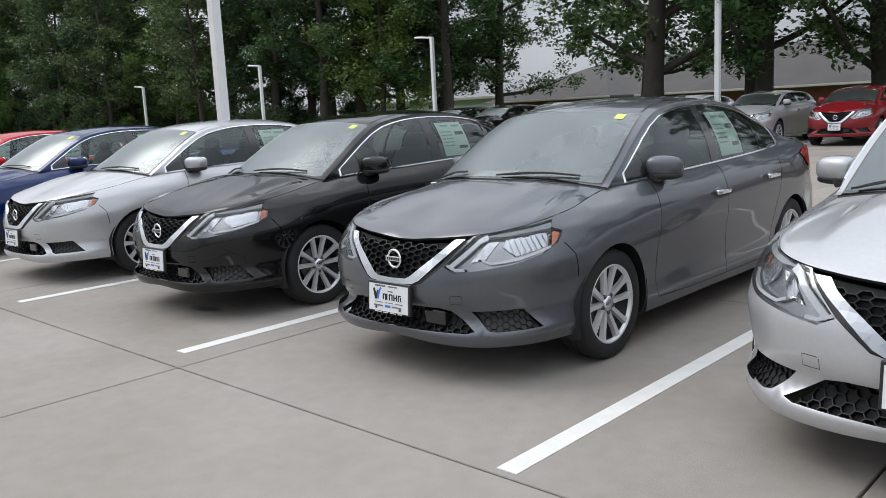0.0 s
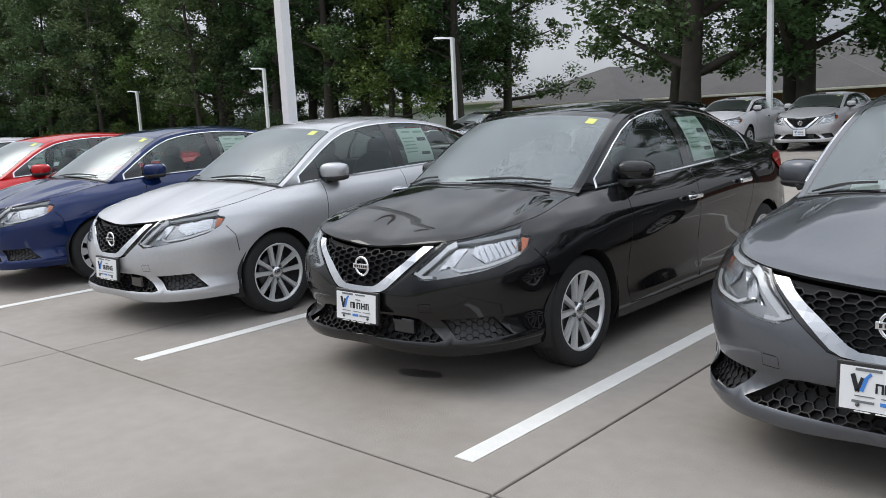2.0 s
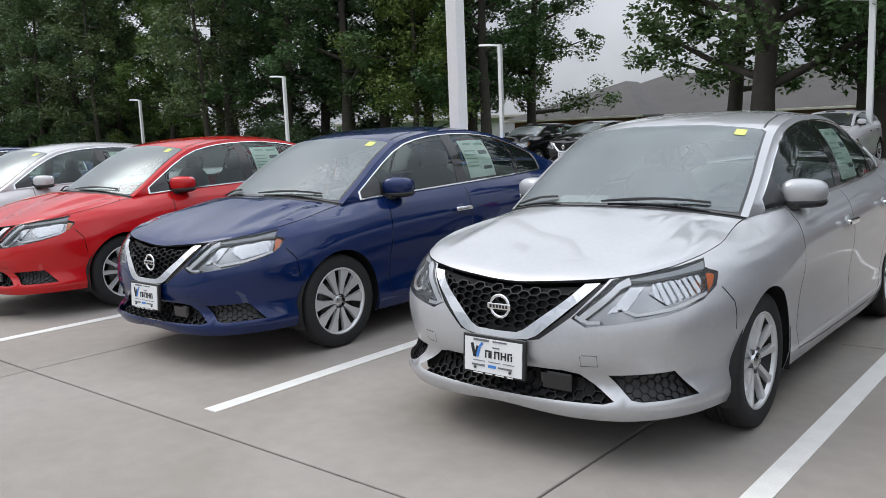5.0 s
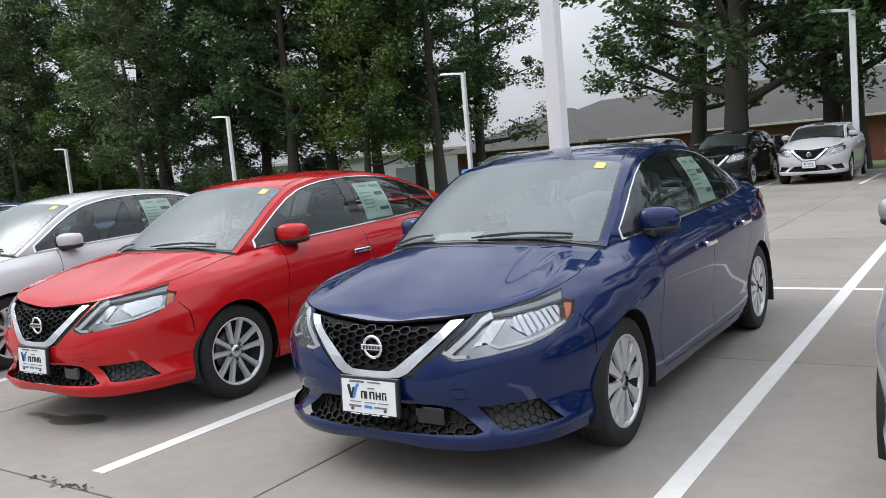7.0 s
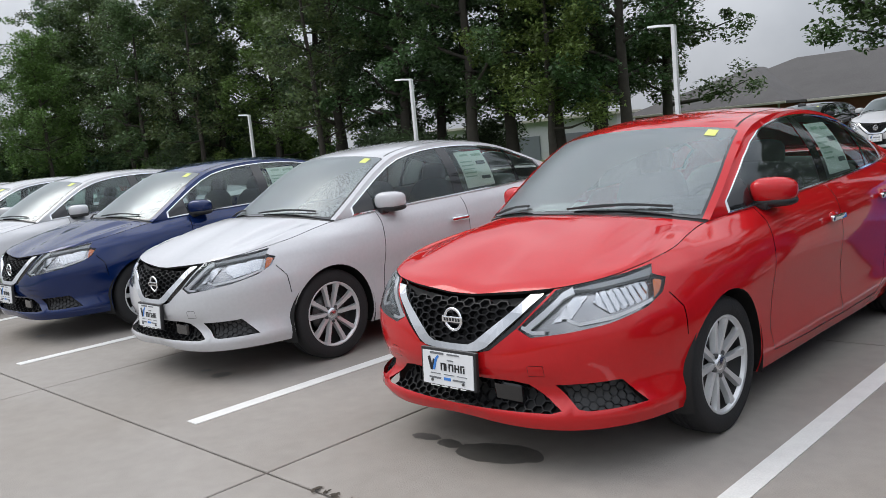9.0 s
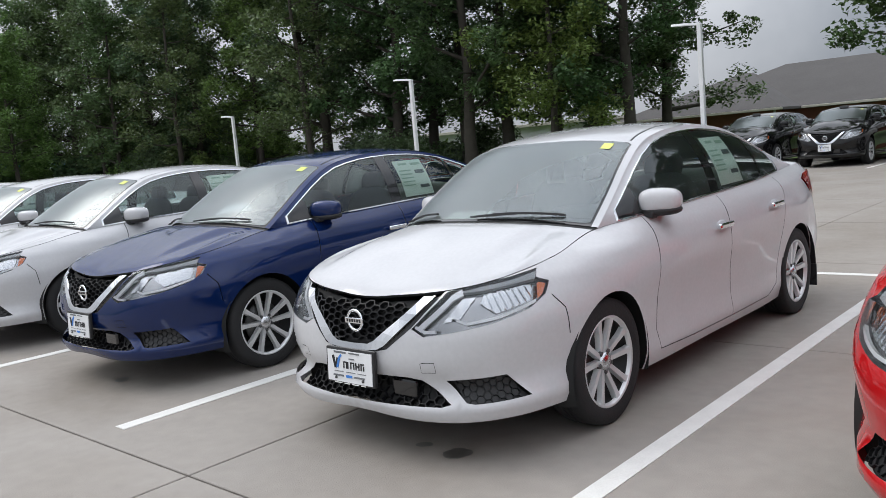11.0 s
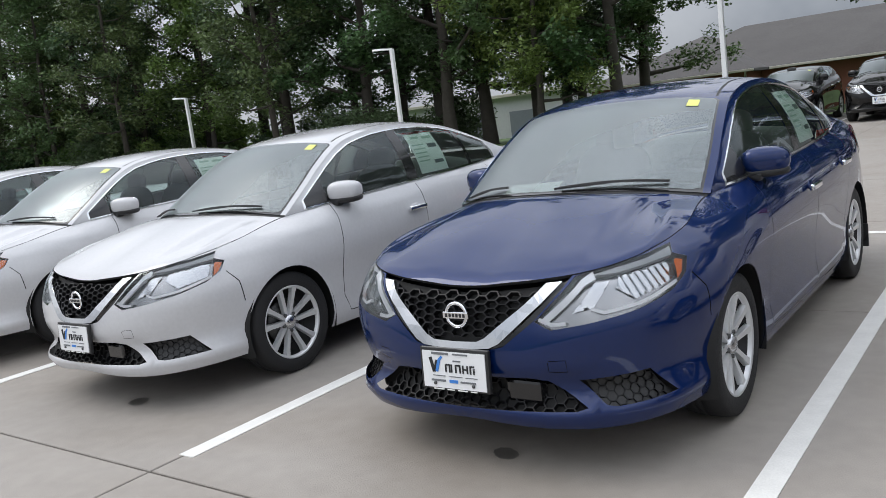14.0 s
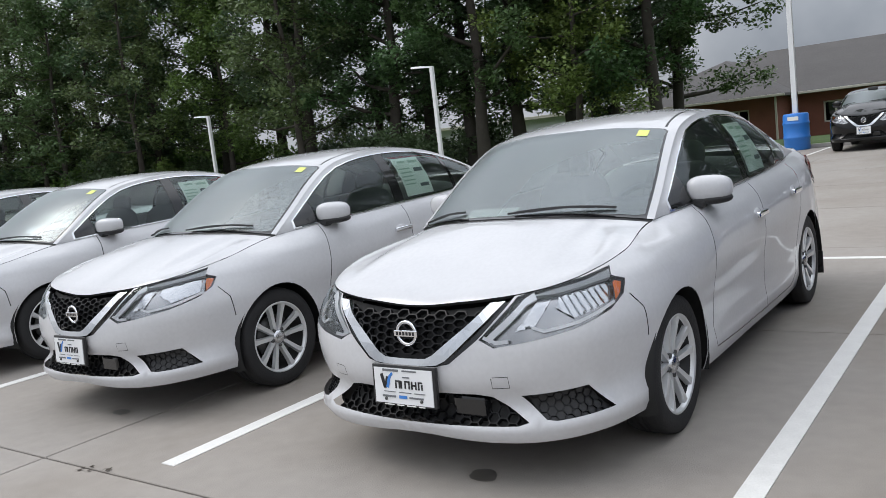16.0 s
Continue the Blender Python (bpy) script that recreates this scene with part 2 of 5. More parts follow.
def cut_sheet(outline, regions, dx, dy, step):
    """Cuts a flat domain into named regions. regions: (name, polygon), the first that holds a face wins, else 'rest'.
    Returns name -> (points, triangles)."""
    from mathutils import geometry
    pts, edges = [], []

    def loop(poly):
        i0 = len(pts)
        pts.extend(poly)
        edges.extend((i0 + i, i0 + (i + 1) % len(poly)) for i in range(len(poly)))
    outline = dense(outline, step)
    loop(outline)
    polys = [(n, dense(p, step)) for n, p in regions]
    for _, p in polys:
        loop(p)
    xs, ys = [p[0] for p in outline], [p[1] for p in outline]
    marks = np.array(pts)
    x = min(xs) + dx / 2
    while x < max(xs):
        y = min(ys) + dy / 2
        while y < max(ys):
            if inside((x, y), outline) and np.min(np.abs(marks - (x, y)).max(axis=1)) > 0.35 * min(dx, dy):
                pts.append((x, y))
            y += dy
        x += dx
    v, _, f, _, _, _ = geometry.delaunay_2d_cdt([Vector(p) for p in pts], edges, [], 0, 1e-5)
    out = {}
    for face in f:
        c = sum((v[i] for i in face), Vector((0, 0))) / len(face)
        if not inside(c, outline):
            continue
        name = next((n for n, p in polys if inside(c, p)), "rest")
        out.setdefault(name, []).append(tuple(face))
    made = {}
    for n, fs in out.items():
        used = sorted({i for q in fs for i in q})
        back = {o: k for k, o in enumerate(used)}
        made[n] = ([tuple(v[i]) for i in used], [tuple(back[i] for i in q) for q in fs])
    return made


def lifted(surface, sheet, offset=0.0, pick=None, thick=0.0):
    """Lays a sheet onto a surface (point -> place, normal), pushed out by offset; with thick it gets a back and a rim."""
    pts, tris = sheet
    if pick:
        tris = [t for t in tris if pick(sum(pts[i][0] for i in t) / 3, sum(pts[i][1] for i in t) / 3)]
        used = sorted({i for q in tris for i in q})
        back = {o: k for k, o in enumerate(used)}
        pts, tris = [pts[i] for i in used], [tuple(back[i] for i in q) for q in tris]
    vs, ns = [], []
    for p in pts:
        a, n = surface(*p)
        vs.append(a + n * offset)
        ns.append(n)
    if tris:
        a, b, c = (vs[i] for i in tris[0])
        if np.dot(np.cross(b - a, c - a), ns[tris[0][0]]) < 0:
            tris = [t[::-1] for t in tris]
    if thick:
        k = len(vs)
        seen = {}
        for t in tris:
            for e in ((t[0], t[1]), (t[1], t[2]), (t[2], t[0])):
                seen[e] = True
        rim = [e for e in seen if (e[1], e[0]) not in seen]
        base = [v - n * thick for v, n in zip(vs, ns)]
        at = {}
        vs2, fs = vs + base, list(tris)
        for a, b in rim:
            i = len(vs2)
            vs2 += [vs[a], vs[b], base[b], base[a]]
            fs.append((i, i + 3, i + 2, i + 1))
        return vs2, fs, None
    return vs, tris, ns


# ---- the car body ----
def arc_curve(points):
    pts = np.array(points, float)
    d = np.concatenate([[0], np.cumsum(np.hypot(*np.diff(pts, axis=0).T))])
    return curve(d, pts), d[-1], d


class Body:
    """The skin of a car: a ring round the flanks over (U, z), the cabin's sides over (y, z) and its top over (s, y).
    The nose lies at y = 0 and the tail towards +y."""

    def __init__(self, plan, low, high, insets, rail, crown):
        self.plan, self.UL, knots = arc_curve(plan)
        us = np.linspace(0, self.UL, 600)
        self.table = np.array([self.plan(u) for u in us])
        self.us = us
        keys = [self.uy(y) if y >= 0.12 else 0.0 for y in (0, 0.3, 0.65, 1.1, 1.4, 2.0, 3.15, 3.72, 4.1)] + [self.UL]
        keys.insert(1, self.ux(0.4))
        flat = lambda u: u * (1 - math.exp(-((u / 0.12) ** 2)))
        lo, hi, ins = curve(keys, low), curve(keys, high), curve(keys, insets)
        self.low, self.high, self.inset = (lambda u: lo(flat(u))), (lambda u: hi(flat(u))), (lambda u: ins(flat(u)))
        self.rail = curve([r[0] for r in rail], [r[1:] for r in rail])
        self.crown = curve([c[0] for c in crown], [c[1:] for c in crown])
        self.vk = np.array([0, 0.1, 0.25, 0.45, 0.65, 0.8, 0.92, 1.0])

    def ux(self, x):
        half = len(self.us) // 2
        return float(np.interp(x, self.table[:half // 1, 0][:260], self.us[:260]))

    def uy(self, y):
        return float(np.interp(y, self.table[:, 1], self.us))

    def spot(self, U, z):
        s, u = (1 if U >= 0 else -1), min(abs(U), self.UL)
        p = self.plan(u)
        t = self.plan(min(u + 0.004, self.UL)) - self.plan(max(u - 0.004, 0))
        t = t / np.linalg.norm(t)
        lo, hi = self.low(u), self.high(u)
        v = min(max((z - lo) / (hi - lo), 0), 1)
        row = self.inset(u)
        i = min(int(np.searchsorted(self.vk, v, side="right")) - 1, 6)
        f = (v - self.vk[i]) / (self.vk[i + 1] - self.vk[i])
        m = [(row[min(k + 1, 7)] - row[max(k - 1, 0)]) / (self.vk[min(k + 1, 7)] - self.vk[max(k - 1, 0)]) for k in (i, i + 1)]
        h = self.vk[i + 1] - self.vk[i]
        d = (2 * f**3 - 3 * f**2 + 1) * row[i] + (f**3 - 2 * f**2 + f) * h * m[0] + (3 * f**2 - 2 * f**3) * row[i + 1] + (f**3 - f**2) * h * m[1]
        return np.array((s * (p[0] - t[1] * d), p[1] + t[0] * d, z))

    def around(self, f, a, b, e=0.006):
        p = f(a, b)
        n = np.cross(f(a + e, b) - f(a - e, b), f(a, b + e) - f(a, b - e))
        return p, n / (np.linalg.norm(n) + 1e-12)

    def ring(self, U, z):
        lo, hi = self.low(abs(U)), self.high(abs(U))
        p, n = self.around(self.spot, U, min(max(z, lo + 0.007), hi - 0.007))
        return self.spot(U, z), n

    def edge(self, U):
        return self.spot(U, self.high(abs(U)))

    def flank(self, y, z):
        zr, xr = self.rail(y)
        e = self.edge(self.uy(y))
        t = min(max((z - e[2]) / max(zr - e[2], 0.02), 0), 1)
        return np.array((e[0] + (xr - e[0]) * t + 0.035 * math.sin(math.pi * t) * min(1, (zr - e[2]) / 0.3), y, z))

    def side(self, y, z):
        p, n = self.around(self.flank, y, z)
        return p, n if n[0] > 0 else -n

    def lid(self, s, y):
        zr, xr = self.rail(y)
        up, fwd = self.crown(y)
        k = 1 - s * s
        return np.array((s * xr, y - fwd * k, zr + up * (1 - abs(s) ** 2.6)))

    def top(self, s, y):
        p, n = self.around(self.lid, s, y)
        return p, n if n[2] > 0 else -n


def coons(c0, c1, d0, d1, bulge, ns, nq):
    """A grid over four edges: c0, c1 over s in -1..1, d0, d1 over q in 0..1."""
    vs, fs = [], []
    for j in range(nq + 1):
        q = j / nq
        for i in range(ns + 1):
            s = -1 + 2 * i / ns
            a = (s + 1) / 2
            p = (1 - q) * c0(s) + q * c1(s) + (1 - a) * d0(q) + a * d1(q)
            p = p - ((1 - a) * (1 - q) * c0(-1) + a * (1 - q) * c0(1) + (1 - a) * q * c1(-1) + a * q * c1(1))
            vs.append(p + np.array((0, 0, bulge(s, q))))
    for j in range(nq):
        for i in range(ns):
            k = j * (ns + 1) + i
            fs.append((k, k + 1, k + ns + 2, k + ns + 1))
    return vs, fs


FLANKS = dict(
    plan=[(0, 0), (0.06, 0.0003), (0.2, 0.009), (0.4, 0.045), (0.55, 0.105), (0.66, 0.195), (0.735, 0.31), (0.785, 0.46), (0.818, 0.66), (0.832, 0.91), (0.838, 1.3), (0.841, 2.0),
          (0.841, 2.5), (0.837, 3.05), (0.825, 3.45), (0.795, 3.82), (0.745, 4.1), (0.67, 4.26), (0.48, 4.365), (0.24, 4.40), (0.06, 4.4097), (0, 4.41)],
    low=[0.222, 0.205, 0.214, 0.212, 0.185, 0.18, 0.18, 0.185, 0.21, 0.24, 0.27],
    high=[0.722, 0.750, 0.795, 0.845, 0.910, 0.934, 0.955, 0.995, 1.020, 1.030, 1.040],
    insets=[(0.030, 0.008, 0.055, 0.020, 0.035, 0.060, 0.085, 0.125), (0.026, -0.004, 0.056, 0.022, 0.030, 0.055, 0.080, 0.120),
            (0.022, -0.006, 0.034, 0.016, 0.003, 0.030, 0.070, 0.115), (0.034, 0.012, 0.018, 0.002, -0.006, 0.018, 0.055, 0.125),
            (0.048, 0.028, 0.022, 0.014, 0.000, 0.014, 0.060, 0.185), (0.052, 0.028, 0.030, 0.020, 0.000, 0.012, 0.050, 0.115),
            (0.055, 0.028, 0.034, 0.024, 0.000, 0.010, 0.042, 0.095), (0.055, 0.028, 0.026, 0.014, 0.000, 0.008, 0.040, 0.105),
            (0.065, 0.030, 0.015, 0.000, 0.000, 0.020, 0.055, 0.145), (0.095, 0.040, 0.000, 0.000, 0.020, 0.040, 0.060, 0.130),
            (0.095, 0.040, 0.000, 0.000, 0.030, 0.050, 0.060, 0.115)])
SEDAN = Body(
    rail=[(1.10, 0.918, 0.662), (1.3, 1.050, 0.640), (1.5, 1.180, 0.610), (1.75, 1.305, 0.574), (2.0, 1.358, 0.556), (2.3, 1.380, 0.546), (2.65, 1.372, 0.542),
          (3.0, 1.325, 0.542), (3.3, 1.240, 0.553), (3.6, 1.128, 0.590), (3.86, 1.032, 0.640)],
    crown=[(1.10, 0.055, 0.17), (1.75, 0.050, 0.11), (2.1, 0.045, 0.03), (2.65, 0.045, 0.0), (3.1, 0.050, -0.05), (3.86, 0.045, -0.12)], **FLANKS)
SEDAN.lay = dict(end=3.86, front=(1.42, 2.23), rear=(2.34, 3.02), quarter=(3.065, 3.41), dark=(1.255, 3.44), chrome=(1.241, 3.454), glass=(3.15, 3.76), tail=4.22)
CROSSOVER = Body(
    rail=[(1.10, 0.918, 0.662), (1.3, 1.010, 0.640), (1.5, 1.095, 0.615), (1.75, 1.185, 0.588), (2.1, 1.235, 0.572), (2.6, 1.255, 0.566), (3.2, 1.240, 0.560),
          (3.7, 1.200, 0.560), (4.0, 1.120, 0.585), (4.18, 1.040, 0.610)],
    crown=[(1.10, 0.055, 0.17), (1.75, 0.045, 0.10), (2.1, 0.040, 0.03), (3.2, 0.040, 0.0), (3.7, 0.045, -0.05), (4.18, 0.045, -0.10)], **FLANKS)
CROSSOVER.lay = dict(end=4.18, front=(1.42, 2.23), rear=(2.34, 3.10), quarter=(3.15, 3.66), dark=(1.255, 3.70), chrome=(1.241, 3.714), glass=(3.78, 4.12), tail=4.28)


def mirrored(poly):
    return [(-a, b) for a, b in poly][::-1]


def band(points, w):
    """A thin strip of width w along points."""
    left, right = [], []
    for i, p in enumerate(points):
        a, b = points[max(i - 1, 0)], points[min(i + 1, len(points) - 1)]
        dx, dy = b[0] - a[0], b[1] - a[1]
        k = w / 2 / (math.hypot(dx, dy) + 1e-9)
        left.append((p[0] - dy * k, p[1] + dx * k))
        right.append((p[0] + dy * k, p[1] - dx * k))
    return left + right[::-1]


HUB_Z, AXLES = 0.304, (0.91, 3.489)


def body_sheets(B):
    """The cut sheets of a car's skin, made once and shared by all colours."""
    W = B.lay
    X, Y = B.ux, B.uy
    n = 120
    us = [-B.UL + 2 * B.UL * i / n for i in range(n + 1)]
    outline = [(u, B.low(abs(u))) for u in us] + [(u, B.high(abs(u))) for u in us[::-1]]
    grille_half = [(0, 0.738), (X(0.30), 0.752), (X(0.46), 0.770), (X(0.492), 0.762), (X(0.335), 0.611), (X(0.205), 0.515), (X(0.13), 0.500), (0, 0.496)]
    grille = grille_half + mirrored(grille_half[1:-1])
    intake_half = [(0, 0.392), (X(0.30), 0.392), (X(0.37), 0.382), (X(0.51), 0.290), (X(0.47), 0.279), (0, 0.274)]
    intake = intake_half + mirrored(intake_half[1:-1])
    lamp = [(X(0.338), 0.608), (X(0.40), 0.578), (X(0.55), 0.600), (Y(0.22), 0.628), (Y(0.38), 0.670), (Y(0.47), 0.712), (Y(0.515), 0.762), (Y(0.475), 0.776),
            (Y(0.462), 0.784), (Y(0.50), 0.815), (Y(0.35), 0.798), (X(0.66), 0.784), (X(0.55), 0.766), (X(0.50), 0.756)]
    fog = [(X(0.485), 0.385), (Y(0.255), 0.398), (Y(0.345), 0.300), (X(0.60), 0.290), (X(0.57), 0.296)]
    arches = []
    for ay, r in ((AXLES[0], 0.337), (AXLES[1], 0.337)):
        c = Y(ay)
        pts = [(c + r * math.cos(a), HUB_Z + r * math.sin(a)) for a in np.linspace(-0.42, math.pi + 0.42, 26)]
        arches.append([(pts[0][0], 0.1)] + pts + [(pts[-1][0], 0.1)])
    tail = [(Y(3.74), 0.935), (Y(3.86), 0.962), (Y(4.12), 0.975), (Y(4.25), 0.965), (B.UL - 0.42, 0.945), (B.UL - 0.40, 0.83), (Y(4.26), 0.78), (Y(4.10), 0.76), (Y(3.98), 0.80), (Y(3.86), 0.87)]
    flap = [(X(0.385), 0.466), (X(0.445), 0.468), (X(0.447), 0.422), (X(0.38), 0.420), (X(0.38), 0.462)]
    g = 0.0055
    seams = [band([(Y(0.50), 0.705), (Y(0.555), 0.64), (Y(0.575), 0.52)], g), band(flap, 0.0028),
             band([(Y(1.42), 0.938), (Y(1.40), 0.80), (Y(1.37), 0.55), (Y(1.36), 0.36), (Y(1.40), 0.252), (Y(1.8), 0.238), (Y(2.35), 0.236), (Y(2.9), 0.24), (Y(3.04), 0.30), (Y(3.08), 0.46),
                   (Y(3.17), 0.70), (Y(3.24), 0.90), (Y(3.24), 0.985)], g),
             band([(Y(2.28), 0.955), (Y(2.28), 0.70), (Y(2.32), 0.242)], g),
             band([(Y(3.84), 0.40), (Y(4.0), 0.60), (Y(4.13), 0.75)], g)]
    regions = []
    for p in (lamp, fog, tail):
        name = {id(lamp): "lamp", id(fog): "fog", id(tail): "tail"}[id(p)]
        regions += [(name, p), (name, mirrored(p))]
    regions += [("grille", grille), ("intake", intake)]
    for a in arches:
        regions += [("arch", a), ("arch", mirrored(a))]
    for i, s in enumerate(seams):
        regions += [("seam%d" % i, s), ("seam%d" % i, mirrored(s))]
    ring = cut_sheet(outline, regions, 0.055, 0.05, 0.03)

    ys = [1.10 + (W["end"] - 1.10) * i / 60 for i in range(61)]
    top_z = lambda y: B.rail(y)[0]
    low_z = lambda y: B.high(B.uy(y))
    side_outline = [(y, low_z(y) + 0.001) for y in ys] + [(y, max(top_z(y), low_z(y) + 0.006)) for y in ys[::-1]]

    def pane(y0, y1, up, dn):
        yy = [y0 + (y1 - y0) * i / 16 for i in range(17)]
        a = [(y, low_z(y) + dn) for y in yy]
        b = [(y, max(top_z(y) - up, low_z(y) + dn + 0.002)) for y in yy]
        return a + b[::-1]
    side_regions = [("front_pane", pane(*W["front"], 0.040, 0.020)), ("rear_pane", pane(*W["rear"], 0.040, 0.020)), ("quarter_pane", pane(*W["quarter"], 0.044, 0.022)),
                    ("dark", pane(*W["dark"], 0.034, 0.016)), ("chrome", pane(*W["chrome"], 0.028, 0.007))]
    side = cut_sheet(side_outline, side_regions, 0.06, 0.05, 0.03)

    shield = [(-0.955, 1.10)] + [(0.955 * t, 1.09) for t in np.linspace(-0.95, 0.95, 14)] + [(0.955, 1.10), (0.95, 1.4), (0.935, 1.715)] + [(0.935 * t, 1.735) for t in np.linspace(0.96, -0.96, 14)] + [(-0.935, 1.715), (-0.95, 1.4)]
    shield_in = [(a * 0.981, 1.115 + (b - 1.09) * 0.952) for a, b in shield]
    g0, g1 = W["glass"]
    back = [(0.88 * t, g1) for t in np.linspace(-1, 1, 10)] + [(0.86, g0 + 0.07)] + [(0.86 * t, g0) for t in np.linspace(0.95, -0.95, 10)] + [(-0.86, g0 + 0.07)]
    gut = [band([(0.90 * k, 1.76), (0.86 * k, 2.1), (0.86 * k, 2.6), (0.87 * k, g0 - 0.05)], 0.02) for k in (1, -1)]
    top = cut_sheet([(-1, 1.10), (1, 1.10), (1, W["end"]), (-1, W["end"])], [("glass", shield_in), ("frit", shield), ("back", back), ("gutter", gut[0]), ("gutter", gut[1])], 0.10, 0.08, 0.05)
    return dict(ring=ring, side=side, top=top, lamp=lamp, fog=fog, grille=grille, intake=intake, regions=regions)




def hex_mesh(surface, poly, size, sx, offset, depth, bar):
    """A net of hexagon bars over a polygon of a surface."""
    bm = bmesh.new()
    xs, ys = [p[0] for p in poly], [p[1] for p in poly]
    hx, hz = size * sx, size
    row, z = 0, min(ys) - hz
    while z < max(ys) + hz:
        x = min(xs) - hx + (hx * 0.75 if row % 2 else 0)
        while x < max(xs) + hx:
            for a0, a1 in ((0, 60), (60, 120), (120, 180)):
                ps = [(x + hx * 0.5 * math.cos(radians(a)), z + hz * 0.5 * math.sin(radians(a))) for a in (a0, a1)]
                if not all(inside(p, poly) for p in ps):
                    continue
                quad = []
                for (u, v) in ps:
                    p, n = surface(u, v)
                    quad.append((p, n))
                d = quad[1][0] - quad[0][0]
                t = np.cross(d / (np.linalg.norm(d) + 1e-9), quad[0][1])
                vs = []
                for p, n in quad:
                    for k in (-1, 1):
                        vs.append(bm.verts.new(p + n * offset + t * bar * 0.5 * k))
                    for k in (1, -1):
                        vs.append(bm.verts.new(p + n * (offset - depth) + t * bar * 0.8 * k))
                for q in ((0, 1, 5, 4), (1, 2, 6, 5), (3, 0, 4, 7)):
                    bm.faces.new([vs[i] for i in q])
            x += hx * 1.5
        z += hz * 0.433
        row += 1
    return bm


def wheel_parts(parent, x, y, cover):
    """A tyre on a ten-spoke rim, or behind a slotted cover; out: the side on which its face lies."""
    out = 1 if x > 0 else -1
    prof = [(0.222, -0.085), (0.237, -0.095), (0.268, -0.098), (0.295, -0.095), (0.312, -0.086), (0.319, -0.05), (0.320, -0.035), (0.311, -0.033), (0.311, -0.026), (0.320, -0.024), (0.320, -0.004), (0.311, -0.002), (0.311, 0.005),
            (0.320, 0.007), (0.320, 0.03), (0.319, 0.05), (0.312, 0.086), (0.295, 0.095), (0.268, 0.098), (0.237, 0.095), (0.222, 0.085)]
    vs, fs = lathe(prof, 56)
    put = lambda ob: setattr(ob, "location", (x, y, 0.318))
    tyre = thing("wheel", vs, fs, TYRE, parent, "black tyre on its rim")
    put(tyre)
    f = 0.083 * out
    vs, fs = lathe([(0.207, f - 0.004 * out), (0.214, f + 0.005 * out), (0.208, f + 0.010 * out), (0.200, f + 0.004 * out), (0.194, f - 0.014 * out)], 48)
    rim = thing("rim", vs, fs, COVER if cover else ALLOY, tyre, "silver rim")
    vs, fs = lathe([(0.200, f - 0.006 * out), (0.190, f - 0.10 * out), (0.12, f - 0.115 * out), (0.02, f - 0.115 * out)], 40)
    thing("rim_barrel", vs, fs, RIM_SHADED, tyre, "inside of the rim, coloured dark for its shade")
    vs, fs = lathe([(0.135, f - 0.075 * out), (0.135, f - 0.06 * out), (0.06, f - 0.058 * out), (0.0, f - 0.05 * out)], 32)
    thing("brake_disc", vs, fs, STEEL_DARK, tyre)
    if cover:
        n = 10
        for i in range(n):
            a0 = 2 * math.pi * i / n
            bm, rows = bmesh.new(), []
            for r, w, h in ((0.045, 0.024, 0.004), (0.12, 0.042, 0.0), (0.205, 0.088, 0.0)):
                rows.append([bm.verts.new((f + (h + d - 0.004) * out, r * math.cos(a0) - k * w / 2 * math.sin(a0), r * math.sin(a0) + k * w / 2 * math.cos(a0))) for k, d in ((-1, -0.02), (-0.85, 0.0), (0.85, 0.0), (1, -0.02))])
            for ra, rb in zip(rows, rows[1:]):
                for j in range(3):
                    bm.faces.new((ra[j], ra[j + 1], rb[j + 1], rb[j]))
            bmesh.ops.recalc_face_normals(bm, faces=bm.faces[:])
            part("cover_blade", bm, COVER, tyre, "silver plastic wheel cover blade" if i == 0 else "")
    else:
        bm = bmesh.new()
        for i in range(5):
            a0 = 2 * math.pi * (i + 0.25) / 5
            for side in (-1, 1):
                vv = []
                for r, off, w, h in ((0.036, 0.013, 0.034, -0.024), (0.09, 0.026, 0.033, -0.016), (0.15, 0.040, 0.036, -0.006), (0.204, 0.055, 0.050, 0.002)):
                    row = []
                    for k, d in ((-1, -0.026), (-0.7, 0.0), (0.7, 0.0), (1, -0.026)):
                        yy = side * off * 1.05 + k * w / 2
                        row.append(bm.verts.new((f + (h + d) * out, r * math.cos(a0) - yy * math.sin(a0), r * math.sin(a0) + yy * math.cos(a0))))
                    vv.append(row)
                for ra, rb in zip(vv, vv[1:]):
                    for j in range(3):
                        bm.faces.new((ra[j], ra[j + 1], rb[j + 1], rb[j]))
        bmesh.ops.recalc_face_normals(bm, faces=bm.faces[:])
        part("spokes", bm, ALLOY, tyre, "ten slim machined alloy spokes")
    vs, fs = lathe([(0.044, f - 0.028 * out), (0.042, f - 0.012 * out), (0.032, f - 0.008 * out), (0.028, f - 0.004 * out), (0.0, f - 0.003 * out)], 24)
    thing("hub_cap", vs, fs, SATIN, tyre)
    for i in range(5):
        a = 2 * math.pi * (i + 0.75) / 5
        vs, fs = lathe([(0.011, f - 0.03 * out), (0.010, f - 0.014 * out), (0.0, f - 0.012 * out)], 8)
        nut = thing("wheel_nut", vs, fs, STEEL_DARK, tyre)
        nut.location = (0, 0.055 * math.cos(a), 0.055 * math.sin(a))
    for o in tyre.children:
        o.data.transform(Matrix.Diagonal((1, 1.085, 1.085, 1)))


